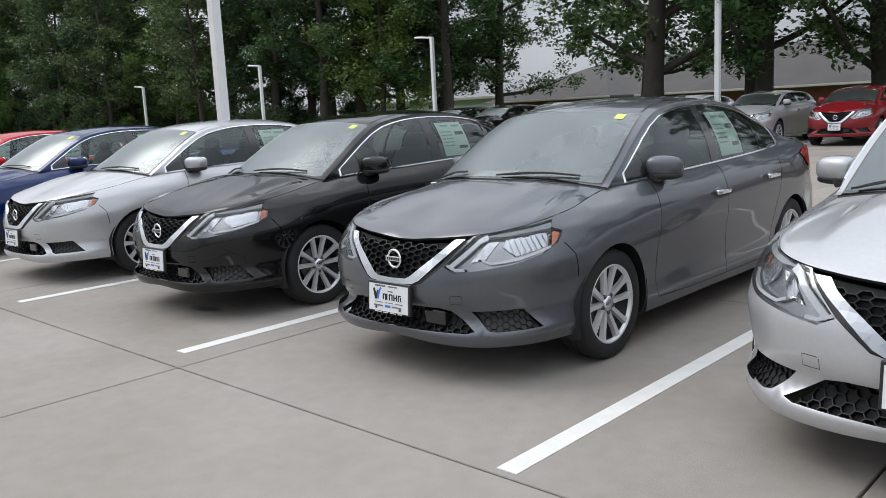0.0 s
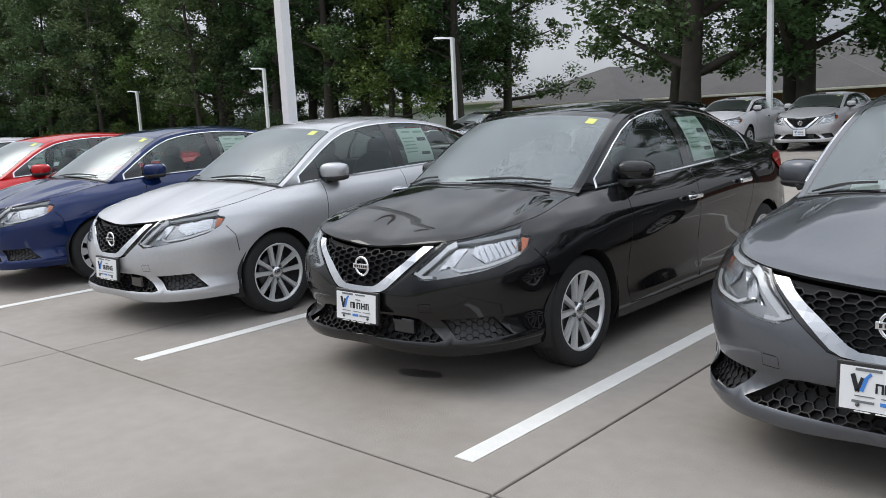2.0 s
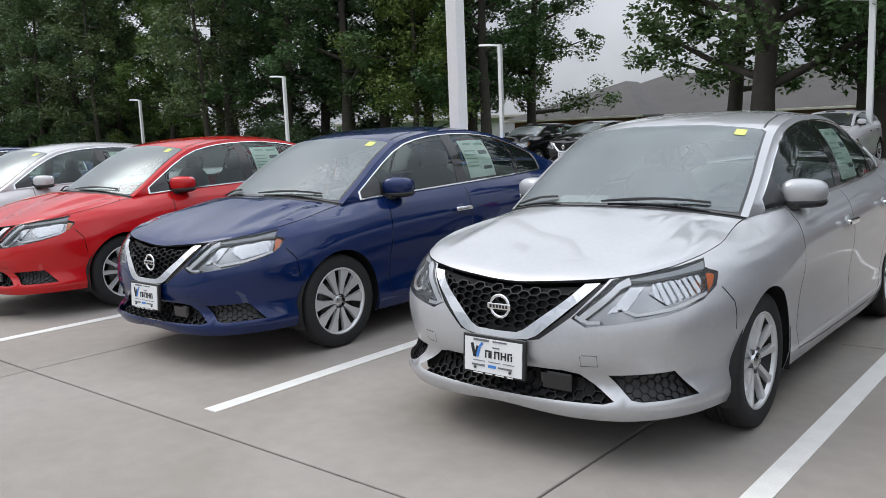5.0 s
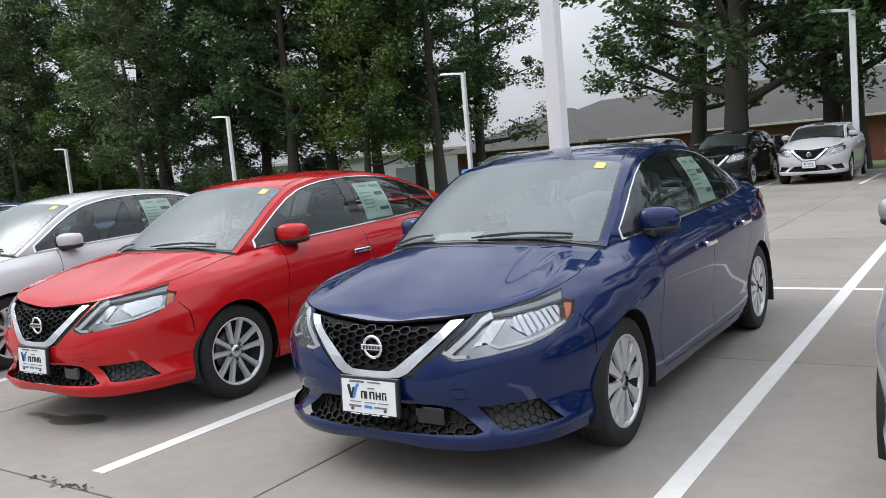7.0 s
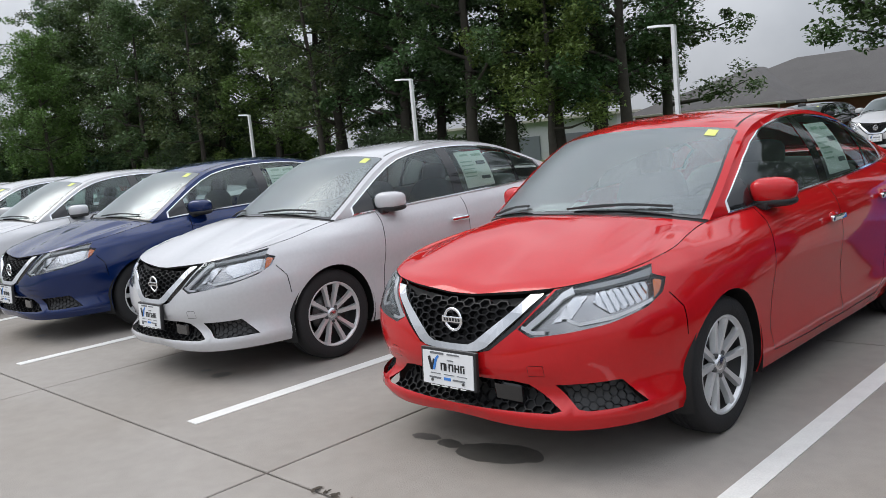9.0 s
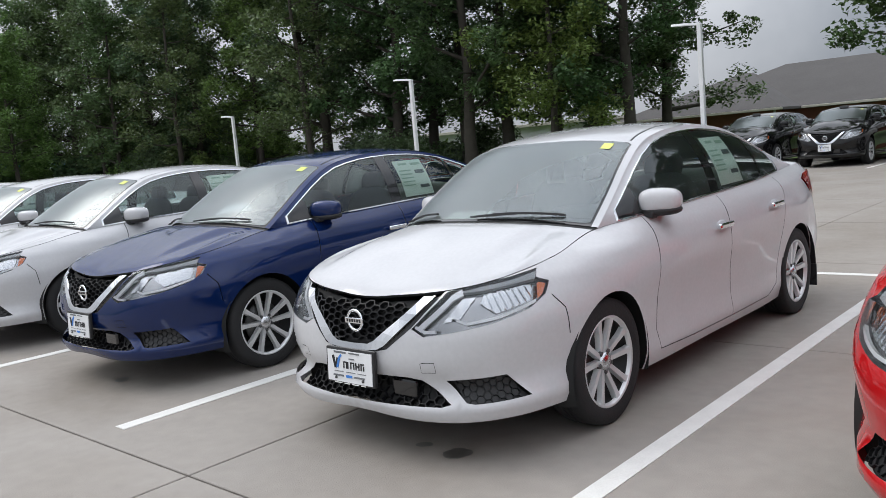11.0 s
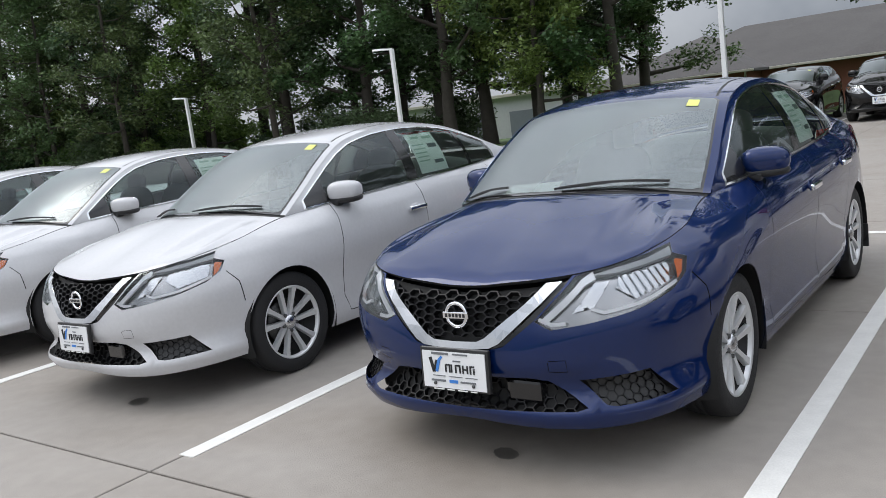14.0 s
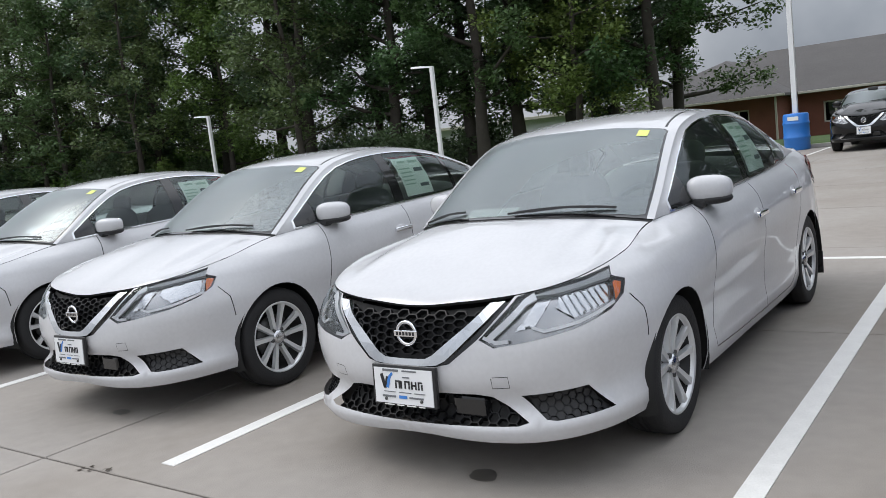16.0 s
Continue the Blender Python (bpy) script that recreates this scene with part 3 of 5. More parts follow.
def plate_parts(parent, y, z):
    """A dealer's plate: a dark holder, a white sheet, and its print as plain shapes."""
    tilt = pose(0, y, z, -4, 0, 0)
    holder = part("plate_holder", boxed(-0.160, 0.160, -0.006, 0.014, -0.083, 0.083, 0.005, tilt), BLACK_PLASTIC, parent, "black plate holder")
    part("dealer_plate", boxed(-0.147, 0.147, -0.010, -0.0055, -0.074, 0.070, 0, tilt), WHITE_PLATE, holder, "white dealer plate with dark and blue print")
    bm = bmesh.new()
    ly0, ly1 = -0.0125, -0.0102
    stroke = lambda x0, z0, x1, z1, w: box(bm, -0.5, 0.5, ly0, ly1, -0.5, 0.5, tilt @ Matrix.Translation(((x0 + x1) / 2, 0, (z0 + z1) / 2)) @ Matrix.Rotation(-math.atan2(z1 - z0, x1 - x0), 4, "Y") @ Matrix.Diagonal((math.hypot(x1 - x0, z1 - z0), 1, w, 1)))
    for a in ((-0.108, 0.045, -0.092, -0.012, 0.014), (-0.092, -0.012, -0.078, 0.035, 0.010)):
        stroke(*a)
    # plain bars in place of the lettering
    for i, w in enumerate((0.024, 0.008, 0.026, 0.026, 0.022)):
        x = (-0.035, -0.008, 0.012, 0.046, 0.080)[i]
        stroke(x, -0.010, x, 0.022, 0.0065)
        if w > 0.01:
            stroke(x + w - 0.006, -0.010, x + w - 0.006, 0.022 if i != 4 else 0.012, 0.0065)
            stroke(x, 0.0195 if i != 3 else 0.006, x + w - 0.004, 0.0195 if i != 3 else 0.006, 0.006)
    tagged(part("dark_print", bm, INK_DARK, holder), kind="stuff")
    bm = bmesh.new()
    for x0, x1, zz, w in ((-0.10, -0.02, 0.062, 0.009), (0.0, 0.07, 0.062, 0.006), (0.0, 0.035, 0.036, 0.005), (-0.108, -0.040, -0.045, 0.008), (0.03, 0.100, -0.045, 0.007), (-0.100, -0.04, -0.026, 0.003), (-0.02, 0.04, -0.026, 0.003), (0.055, 0.11, -0.026, 0.003)):
        stroke(x0, zz, x1, zz, w)
    tagged(part("grey_print", bm, INK, holder), kind="stuff")
    bm = bmesh.new()
    for x0, x1 in ((-0.10, -0.05), (-0.035, 0.0), (0.015, 0.06), (0.075, 0.105)):
        stroke(x0, -0.0785, x1, -0.0785, 0.004)
    tagged(part("holder_print", bm, PAPER, holder), kind="stuff")
    bm = bmesh.new()
    stroke(-0.080, -0.010, -0.066, 0.036, 0.012)
    stroke(-0.066, 0.036, -0.052, 0.050, 0.010)
    part("blue_print", bm, INK_BLUE, holder)
    bm = bmesh.new()
    stroke(-0.022, -0.045, 0.018, -0.045, 0.012)
    part("blue_print", bm, INK_BLUE, holder)
    for sx in (-0.09, 0.09):
        bm = bmesh.new()
        bmesh.ops.create_uvsphere(bm, u_segments=10, v_segments=6, radius=0.007)
        bmesh.ops.transform(bm, matrix=tilt @ Matrix.Translation((sx, -0.012, -0.056)), verts=bm.verts[:])
        part("plate_screw", bm, STEEL_DARK, holder)


def badge_parts(parent, y, z, size=1.0):
    """A chrome ring with a bar across it."""
    vs, fs = [], []
    R, r = 0.061 * size, 0.0095 * size
    for i in range(40):
        a = 2 * math.pi * i / 40
        for j in range(8):
            b = 2 * math.pi * j / 8
            vs.append(((R + r * math.cos(b)) * math.cos(a), y - r * 0.9 * math.sin(b), z + (R + r * math.cos(b)) * math.sin(a)))
            fs.append((i * 8 + j, i * 8 + (j + 1) % 8, ((i + 1) % 40) * 8 + (j + 1) % 8, ((i + 1) % 40) * 8 + j))
    ring = thing("badge", vs, fs, CHROME, parent, "plain chrome ring badge with a crossbar")
    part("crossbar", boxed(-0.078 * size, 0.078 * size, y - 0.012 * size, y - 0.002, z - 0.017 * size, z + 0.017 * size, 0.003), CHROME, ring)
    bm = bmesh.new()
    for i in range(6):
        x = (-0.062 + 0.0215 * i) * size
        box(bm, x, x + 0.013 * size, y - 0.0135 * size, y - 0.0115 * size, z - 0.009 * size, z + 0.009 * size)
    tagged(part("dark_print", bm, INK_DARK, ring), kind="stuff")


def rounded(cx, cy, cz, sx, sy, sz, power=2.6, nu=20, nv=12, m=None):
    """A superellipsoid."""
    vs, fs = [], []
    sg = lambda v, p: math.copysign(abs(v) ** p, v)
    for j in range(nv + 1):
        b = -math.pi / 2 + math.pi * j / nv
        for i in range(nu):
            a = 2 * math.pi * i / nu
            v = Vector((cx + sx * sg(math.cos(b), 2 / power) * sg(math.cos(a), 2 / power), cy + sy * sg(math.cos(b), 2 / power) * sg(math.sin(a), 2 / power), cz + sz * sg(math.sin(b), 2 / power)))
            vs.append(m @ v if m else v)
    for j in range(nv):
        for i in range(nu):
            fs.append((j * nu + i, j * nu + (i + 1) % nu, (j + 1) * nu + (i + 1) % nu, (j + 1) * nu + i))
    return vs, fs


def welded(vs, fs):
    """Joins the corners of faces that lie in one place, and drops unused points."""
    at, out, made = {}, [], []
    for q in fs:
        ids = []
        for i in q:
            key = tuple(round(float(c), 4) for c in vs[i])
            if key not in at:
                at[key] = len(out)
                out.append(vs[i])
            ids.append(at[key])
        if len(set(ids)) == len(ids):
            made.append(tuple(ids))
    return out, made


def car_body(name, B, S, colour, scale, sheet_on_dash=True):
    """A car without its wheels, nose at its origin."""
    P, W = PAINTS[colour], B.lay
    X, Y = B.ux, B.uy
    car = new(name)
    ring, side, top = S["ring"], S["side"], S["top"]

    def skin(name, surface, sheet, material, offset=0.0, pick=None, thick=0.0, parent=car, label="", flip=False):
        vs, fs, ns = lifted(surface, sheet, offset, pick, thick)
        if flip:
            vs = [np.array((-v[0], v[1], v[2])) for v in vs]
            fs = [q[::-1] for q in fs]
            ns = [np.array((-q[0], q[1], q[2])) for q in ns] if ns is not None else None
        return thing(name, vs, fs, material, parent, label, ns, smooth=not thick)

    body = ring["rest"]
    y_of = lambda u: B.plan(abs(u))[1]
    front = lambda u, z: abs(u) < Y(0.50 + max(0, min(0.075, (0.705 - z) * 0.41)))
    back_b = lambda u, z: abs(u) > Y(3.84 + max(0, min(0.29, (z - 0.40) * 0.83)))
    skin("front_bumper", B.ring, body, P, pick=lambda u, z: front(u, z))
    for s in (1, -1):
        mine = lambda u, z: u * s > 0 and not front(u, z) and not back_b(u, z)
        lo = lambda u, z: z < 0.24 and 1.36 < y_of(u) < 3.05
        skin("fender", B.ring, body, P, pick=lambda u, z: mine(u, z) and y_of(u) < 1.40 and not lo(u, z))
        skin("front_door", B.ring, body, P, pick=lambda u, z: mine(u, z) and 1.40 <= y_of(u) < 2.30 and not lo(u, z))
        skin("rear_door", B.ring, body, P, pick=lambda u, z: mine(u, z) and 2.30 <= y_of(u) < 3.17 and not lo(u, z))
        skin("rear_quarter", B.ring, body, P, pick=lambda u, z: mine(u, z) and y_of(u) >= 3.17)
        skin("sill", B.ring, body, P, pick=lambda u, z: mine(u, z) and lo(u, z))
    skin("rear_bumper", B.ring, body, P, pick=lambda u, z: back_b(u, z))
    for i in range(5):
        for s in (1, -1):
            skin("panel_gap", B.ring, ring["seam%d" % i], UNDER, -0.012, lambda u, z: u * s > 0)

    # lamps
    for s in (1, -1):
        mine = lambda u, z: u * s > 0
        housing = skin("headlight", B.ring, ring["lamp"], LAMP_GREY, -0.034, mine, label="clear swept-back headlight with an amber corner")
        vs, fs, _ = lifted(B.ring, ring["lamp"], 0.0, mine, 0.036)
        vs, fs = welded(vs, [q for q in fs if len(q) == 4])
        thing("headlight_rim", vs, fs, LAMP_DARK, housing, "dark rim of the headlight", smooth=False)
        roof_bezel = [(s * u, z) for u, z in ((X(0.545), 0.757), (X(0.66), 0.776), (Y(0.35), 0.790), (Y(0.492), 0.809), (Y(0.458), 0.782), (Y(0.36), 0.776), (X(0.66), 0.760))]
        skin("headlight_bezel", B.ring, cut_sheet(roof_bezel, [], 0.03, 0.03, 0.02)["rest"], LAMP_VEIL, -0.010, thick=0.02, parent=housing, label="satin grey upper bezel")
        skin("headlight_lens", B.ring, ring["lamp"], LENS, 0.001, mine, parent=housing, label="clear lens")
        amber = [(s * u, z) for u, z in ((Y(0.430), 0.698), (Y(0.465), 0.718), (Y(0.500), 0.758), (Y(0.468), 0.768), (Y(0.455), 0.762))]
        skin("amber_corner", B.ring, cut_sheet(amber, [], 0.03, 0.03, 0.02)["rest"], AMBER, -0.014, parent=housing, label="amber corner lens")
        outer_poly = [(Y(0.235), 0.668), (Y(0.40), 0.702), (Y(0.440), 0.765), (Y(0.40), 0.772), (X(0.665), 0.756), (X(0.645), 0.715)]
        inner_poly = [(X(0.478), 0.636), (X(0.560), 0.652), (X(0.630), 0.745), (X(0.575), 0.742)]
        for shape, flutes in ((outer_poly, 175.0), (inner_poly, 60.0)):
            sh = cut_sheet([(s * u, z) for u, z in shape], [], 0.008, 0.016, 0.012)["rest"]
            cu, cz = (sum(p[k] for p in shape) / len(shape) for k in (0, 1))
            hollow = lambda u, z: -0.030 + 0.16 * (abs(u) - cu) ** 2 + 1.2 * (z - cz) ** 2 + 0.0017 * math.sin(flutes * (abs(u) + 0.25 * z))
            vs = [(lambda p, q: p + q * hollow(u, z))(*B.ring(u, z)) for u, z in sh[0]]
            thing("reflector", vs, sh[1] if s > 0 else [q[::-1] for q in sh[1]], REFLECTOR, housing, "bright fluted reflector")
        low = [(X(0.352), 0.607), (X(0.405), 0.587), (X(0.455), 0.590)]
        stripe = [(s * u, z + 0.004) for u, z in band([(u, z + 0.006) for u, z in low], 0.014)]
        sh = cut_sheet(stripe, [], 0.05, 0.05, 0.03)["rest"]
        skin("light_strip", B.ring, sh, LIGHT_GUIDE, -0.008, thick=0.012, parent=housing, label="bright strip along the lower edge")
        inner = [(s * u, z) for u, z in band([(X(0.372), 0.606), (X(0.45), 0.668), (X(0.53), 0.738), (X(0.58), 0.758)], 0.024)]
        skin("light_strip", B.ring, cut_sheet(inner, [], 0.05, 0.05, 0.03)["rest"], LIGHT_GUIDE, -0.008, thick=0.012, parent=housing)
        mid = [(s * u, z) for u, z in band([(X(0.55), 0.648), (X(0.59), 0.632), (Y(0.24), 0.650), (Y(0.42), 0.694)], 0.012)]
        skin("light_strip", B.ring, cut_sheet(mid, [], 0.05, 0.05, 0.03)["rest"], LIGHT_GUIDE, -0.010, thick=0.012, parent=housing)
        tl = skin("tail_light", B.ring, ring["tail"], RED_LENS, 0.010, mine, label="red wrap-round tail light")
        # fog pocket
        pocket = skin("fog_pocket", B.ring, ring["fog"], BLACK_PLASTIC, -0.028, mine, label="black textured bumper pocket")
        poly = [(s * u, z) for u, z in S["fog"]]
        part("pocket_net", hex_mesh(B.ring, poly if s > 0 else poly[::-1], 0.030, 1.5, -0.018, 0.012, 0.0032), NET_BLACK, pocket)

    # grille: dark back, hexagon net, chrome V, badge
    grille = skin("grille", B.ring, ring["grille"], UNDER, -0.040, label="black honeycomb grille with a chrome V")
    poly = [(-X(0.435), 0.742), (-X(0.30), 0.731), (0, 0.719), (X(0.30), 0.731), (X(0.435), 0.742), (X(0.145), 0.535), (-X(0.145), 0.535)]
    part("grille_net", hex_mesh(B.ring, poly, 0.036, 1.85, -0.014, 0.022, 0.0050), NET_BLACK, grille, "black honeycomb net")
    for s in (1, -1):
        cheek = [(s * X(0.452), 0.738), (s * X(0.492), 0.756), (s * X(0.335), 0.613), (s * X(0.21), 0.520), (s * X(0.15), 0.505), (s * X(0.20), 0.532)]
        sh = cut_sheet(cheek, [], 0.04, 0.04, 0.03)["rest"]
        skin("grille_cheek", B.ring, sh, GLOSS_BLACK, -0.004, thick=0.03, parent=grille)
    outer = [(X(0.452), 0.737), (X(0.33), 0.640), (X(0.195), 0.528), (X(0.155), 0.510), (X(0.10), 0.505), (0, 0.504)]
    inner = [(0, 0.529), (X(0.10), 0.532), (X(0.135), 0.547), (X(0.256), 0.635), (X(0.390), 0.733)]
    vee = [*[(-a, b) for a, b in outer[:-1]], *[(a, b) for a, b in outer[::-1]], *[(a, b) for a, b in inner[::-1]][:-1], *[(-a, b) for a, b in inner]]
    sh = cut_sheet(vee, [], 0.03, 0.03, 0.02)["rest"]
    skin("chrome_v", B.ring, sh, CHROME, 0.012, thick=0.045, parent=grille, label="chrome V-shaped trim")
    badge_parts(grille, float(B.ring(0, 0.628)[0][1]) - 0.012, 0.628, 0.76)
    # lower intake
    intake = skin("lower_intake", B.ring, ring["intake"], UNDER, -0.05, label="black lower intake with a honeycomb net")
    part("intake_net", hex_mesh(B.ring, S["intake"], 0.032, 1.7, -0.026, 0.02, 0.0045), NET_BLACK, intake)
    c = B.ring(X(0.26), 0.335)[0]
    part("sensor_block", boxed(c[0] - 0.075, c[0] + 0.075, c[1] + 0.004, c[1] + 0.06, 0.292, 0.378, 0.012), GLOSS_BLACK, intake, "gloss black sensor block")
    plate_parts(car, float(B.ring(0, 0.45)[0][1]) - 0.022, 0.425)

    # hood, cowl, cabin top, trunk lid
    Uh, Uc = Y(0.512), Y(1.065)
    gap = np.array((0, 0.006, 0.004))
    c0 = lambda s: B.edge(s * Uh) + gap
    c1 = lambda s: np.array((s * (B.edge(Uc)[0] - 0.005), 0.905 + (B.edge(Uc)[1] + 0.006 - 0.905) * abs(s) ** 2.2, 0.968 + (B.edge(Uc)[2] + 0.004 - 0.968) * abs(s) ** 2.4))
    dd = lambda q, s: B.edge(s * (Uh + (Uc - Uh) * q)) + gap + np.array((-0.005 * s, 0, 0)) * q

    def bulge(s, q):
        # two ridges run forward from the windshield's corners and fade towards the nose
        k = (0.50 + 0.20 * q - abs(s)) / 0.024
        ridge = 0.034 * (1 / (1 + math.exp(-k)) - 0.5) * math.sin(math.pi * min(1, q * 0.62)) ** 1.4 * min(1, 9 * (1 - q))
        swage = 0.010 * math.exp(-((abs(s) - 0.86) / 0.06) ** 2) * min(1, 4 * q) * min(1, 3 * (1 - q))
        return 0.052 * (q ** 0.55) * (1 - q) ** 0.9 * (1 - abs(s) ** 4) * 1.50 + ridge * (1 - abs(s) ** 6) + swage
    vs, fs = coons(c0, c1, lambda q: dd(q, -1), lambda q: dd(q, 1), bulge, 100, 30)
    hood = thing("hood", vs, fs, P, car)
    low_lip = [np.array(c0(-1 + 2 * i / 40)) + np.array((0, 0.010, -0.012)) for i in range(41)]
    vs2 = [c0(-1 + 2 * i / 40) for i in range(41)] + low_lip
    thing("hood_lip", vs2, [(i, i + 41, i + 42, i + 1) for i in range(40)], UNDER, hood)
    cow = lambda s, q: (1 - q) * (c1(s) + np.array((0, 0.004, -0.012))) + q * (B.lid(s * 0.99, 1.10) + np.array((0, 0.01, 0.002)))
    vs = [cow(-1 + 2 * i / 24, j / 3) for j in range(4) for i in range(25)]
    thing("cowl", vs, [(j * 25 + i, j * 25 + i + 1, j * 25 + i + 26, j * 25 + i + 25) for j in range(3) for i in range(24)], BLACK_PLASTIC, car, "black plastic cowl")
    roof = skin("roof", B.top, top["rest"], P)
    for s in (1, -1):
        skin("roof_gutter", B.top, top["gutter"], BLACK_PLASTIC, -0.003, lambda a, y: a * s > 0, parent=roof)
    shield = skin("windshield", B.top, top["glass"], WINDSHIELD, 0.001, label="clear windshield")
    skin("windshield_border", B.top, top["frit"], GLOSS_BLACK, 0.0, parent=shield, label="black windshield border")
    skin("rear_window", B.top, top["back"], TINTED, 0.001)
    for s in (1, -1):
        f = s < 0
        skin("cabin_side", B.side, side["rest"], P, flip=f)
        frame_ob = skin("window_frame", B.side, side["dark"], GLOSS_BLACK, 0.001, flip=f, label="black window frame and pillar")
        skin("chrome_trim", B.side, side["chrome"], CHROME, 0.005, thick=0.010, parent=frame_ob, flip=f, label="thin chrome strip round the windows")
        skin("front_window", B.side, side["front_pane"], SIDE_GLASS, -0.002, flip=f)
        skin("rear_side_window", B.side, side["rear_pane"], TINTED, -0.002, flip=f)
        skin("quarter_window", B.side, side["quarter_pane"], TINTED, -0.002, flip=f)
    Ut, Ue = Y(W["end"]), Y(W["tail"])
    t0 = lambda s: B.lid(s, W["end"])
    t1 = lambda s: B.edge(math.copysign(B.UL - abs(s) * (B.UL - Ue), s) if s else B.UL)
    tt = lambda q, s: B.edge(s * (Ut + (Ue - Ut) * q))
    vs, fs = coons(t0, t1, lambda q: tt(q, -1), lambda q: tt(q, 1), lambda s, q: 0.015 * q * (1 - q) * 4 * (1 - s * s), 24, 10)
    thing("trunk_lid", vs, fs, P, car)

    # door handles and mirrors
    for s in (1, -1):
        for y, z in ((2.16, 0.795), (2.99, 0.828)):
            p, n = B.ring(Y(y), z)
            bm = boxed(p[0] + 0.012, p[0] + 0.040, y - 0.095, y + 0.095, z - 0.015, z + 0.017, 0.011, segments=3)
            h = part("door_handle", bm, CHROME, car, "chrome door handle", smooth=True)
            vs, fs = rounded(p[0] - 0.006, y + 0.01, z, 0.012, 0.075, 0.030, 2.0, 16, 8)
            thing("handle_recess", vs, fs, P, h)
            if s < 0:
                for o in (h, *h.children):
                    o.data.transform(Matrix.Diagonal((-1, 1, 1, 1)))
                    o.data.flip_normals()
        m = pose(0.800 * s, 1.47, 0.995, 0, 0, 14 * s)
        vs, fs = rounded(0, 0.035, 0.012, 0.108, 0.075, 0.068, 2.8, 24, 14)
        vs = [m @ Vector((v[0], v[1] + 0.25 * abs(v[0] + 0.1 * s) * 0.6, v[2] * (1 - 0.8 * (v[0] * s + 0.1) * 0.6))) for v in vs]
        mir = thing("side_mirror", vs, fs, P, car, "body-coloured side mirror on a black foot")
        vs, fs = rounded(0, 0.04, -0.040, 0.106, 0.074, 0.028, 2.6, 20, 8)
        vs = [m @ Vector((v[0], v[1] + 0.25 * abs(v[0] + 0.1 * s) * 0.6, v[2])) for v in vs]
        thing("mirror_base", vs, fs, BLACK_PLASTIC, mir, "black lower shell")
        part("mirror_foot", boxed(-0.07, 0.07, -0.03, 0.035, -0.02, 0.02, 0.012, pose(0.715 * s, 1.47, 0.955, 0, 18 * s, 0)), BLACK_PLASTIC, mir)
        vs, fs = rounded(0, 0.118, 0.015, 0.088, 0.006, 0.052, 3.0, 16, 8)
        thing("mirror_glass", [m @ Vector(v) for v in vs], fs, CHROME, mir)

    # arches, floor and wheels
    for s in (1, -1):
        for ay in AXLES:
            vs, fs = [], []
            for i in range(21):
                a = -0.35 + (math.pi + 0.7) * i / 20
                for x, r in ((0.815, 0.349), (0.77, 0.366), (0.53, 0.366), (0.52, 0.02)):
                    vs.append((s * x, ay + r * math.cos(a), HUB_Z + r * math.sin(a)))
            for i in range(20):
                for j in range(3):
                    fs.append((i * 4 + j, i * 4 + j + 1, i * 4 + j + 5, i * 4 + j + 4))
            thing("wheel_arch_liner", vs, fs, UNDER, car)
        part("mud_flap", boxed(s * 0.765 - 0.055, s * 0.765 + 0.055, 3.828, 3.842, 0.14, 0.30, 0.004), BLACK_PLASTIC, car)
    part("floor_pan", boxed(-0.50, 0.50, 0.20, 4.25, 0.20, 0.34, 0.03), UNDER, car)
    part("floor_pan", boxed(-0.76, 0.76, 1.32, 3.08, 0.20, 0.40, 0.03), UNDER, car)
    part("bumper_beam", boxed(-0.56, 0.56, 0.20, 0.27, 0.235, 0.64, 0.02), UNDER, car)
    part("firewall", boxed(-0.50, 0.50, 0.26, 1.02, 0.34, 0.66, 0.03), UNDER, car)

    # cabin
    dash = part("dashboard", boxed(-0.66, 0.66, 1.16, 1.62, 0.74, 0.93, 0.05, segments=3), DASH, car, "dark dashboard", smooth=True)
    part("dash_hood", boxed(0.16, 0.52, 1.42, 1.62, 0.90, 0.985, 0.035, segments=3), DASH, dash, smooth=True)
    vs, fs = [], []
    for i in range(28):
        a = 2 * math.pi * i / 28
        for j in range(6):
            b = 2 * math.pi * j / 6
            v = pose(0.35, 1.72, 0.86, 66, 0, 0) @ Vector(((0.175 + 0.016 * math.cos(b)) * math.cos(a), (0.175 + 0.016 * math.cos(b)) * math.sin(a), 0.016 * math.sin(b)))
            vs.append(v)
            fs.append((i * 6 + j, i * 6 + (j + 1) % 6, ((i + 1) % 28) * 6 + (j + 1) % 6, ((i + 1) % 28) * 6 + j))
    wheel = thing("steering_wheel", vs, fs, DASH, car)
    part("wheel_hub", boxed(-0.17, 0.17, -0.05, 0.05, -0.02, 0.02, 0.012, pose(0.35, 1.72, 0.86, 66, 0, 0)), DASH, wheel)
    for x in (-0.36, 0.36):
        vs, fs = rounded(x, 2.05, 0.50, 0.25, 0.27, 0.11, 3.0)
        seat = thing("front_seat", vs, fs, FABRIC, car, "charcoal cloth front seat")
        m = pose(x, 2.33, 0.78, -14, 0, 0)
        vs, fs = rounded(0, 0, 0, 0.25, 0.09, 0.33, 3.2, m=m)
        thing("backrest", vs, fs, FABRIC, seat)
        m = pose(x, 2.42, 1.14, -10, 0, 0)
        vs, fs = rounded(0, 0, 0, 0.125, 0.05, 0.085, 3.0, m=m)
        thing("headrest", vs, fs, FABRIC, seat)
    vs, fs = rounded(0, 2.98, 0.50, 0.62, 0.28, 0.12, 4.0)
    bench = thing("rear_bench", vs, fs, FABRIC, car)
    vs, fs = rounded(0, 0, 0, 0.62, 0.09, 0.30, 4.0, m=pose(0, 3.26, 0.78, -22, 0, 0))
    thing("backrest", vs, fs, FABRIC, bench)
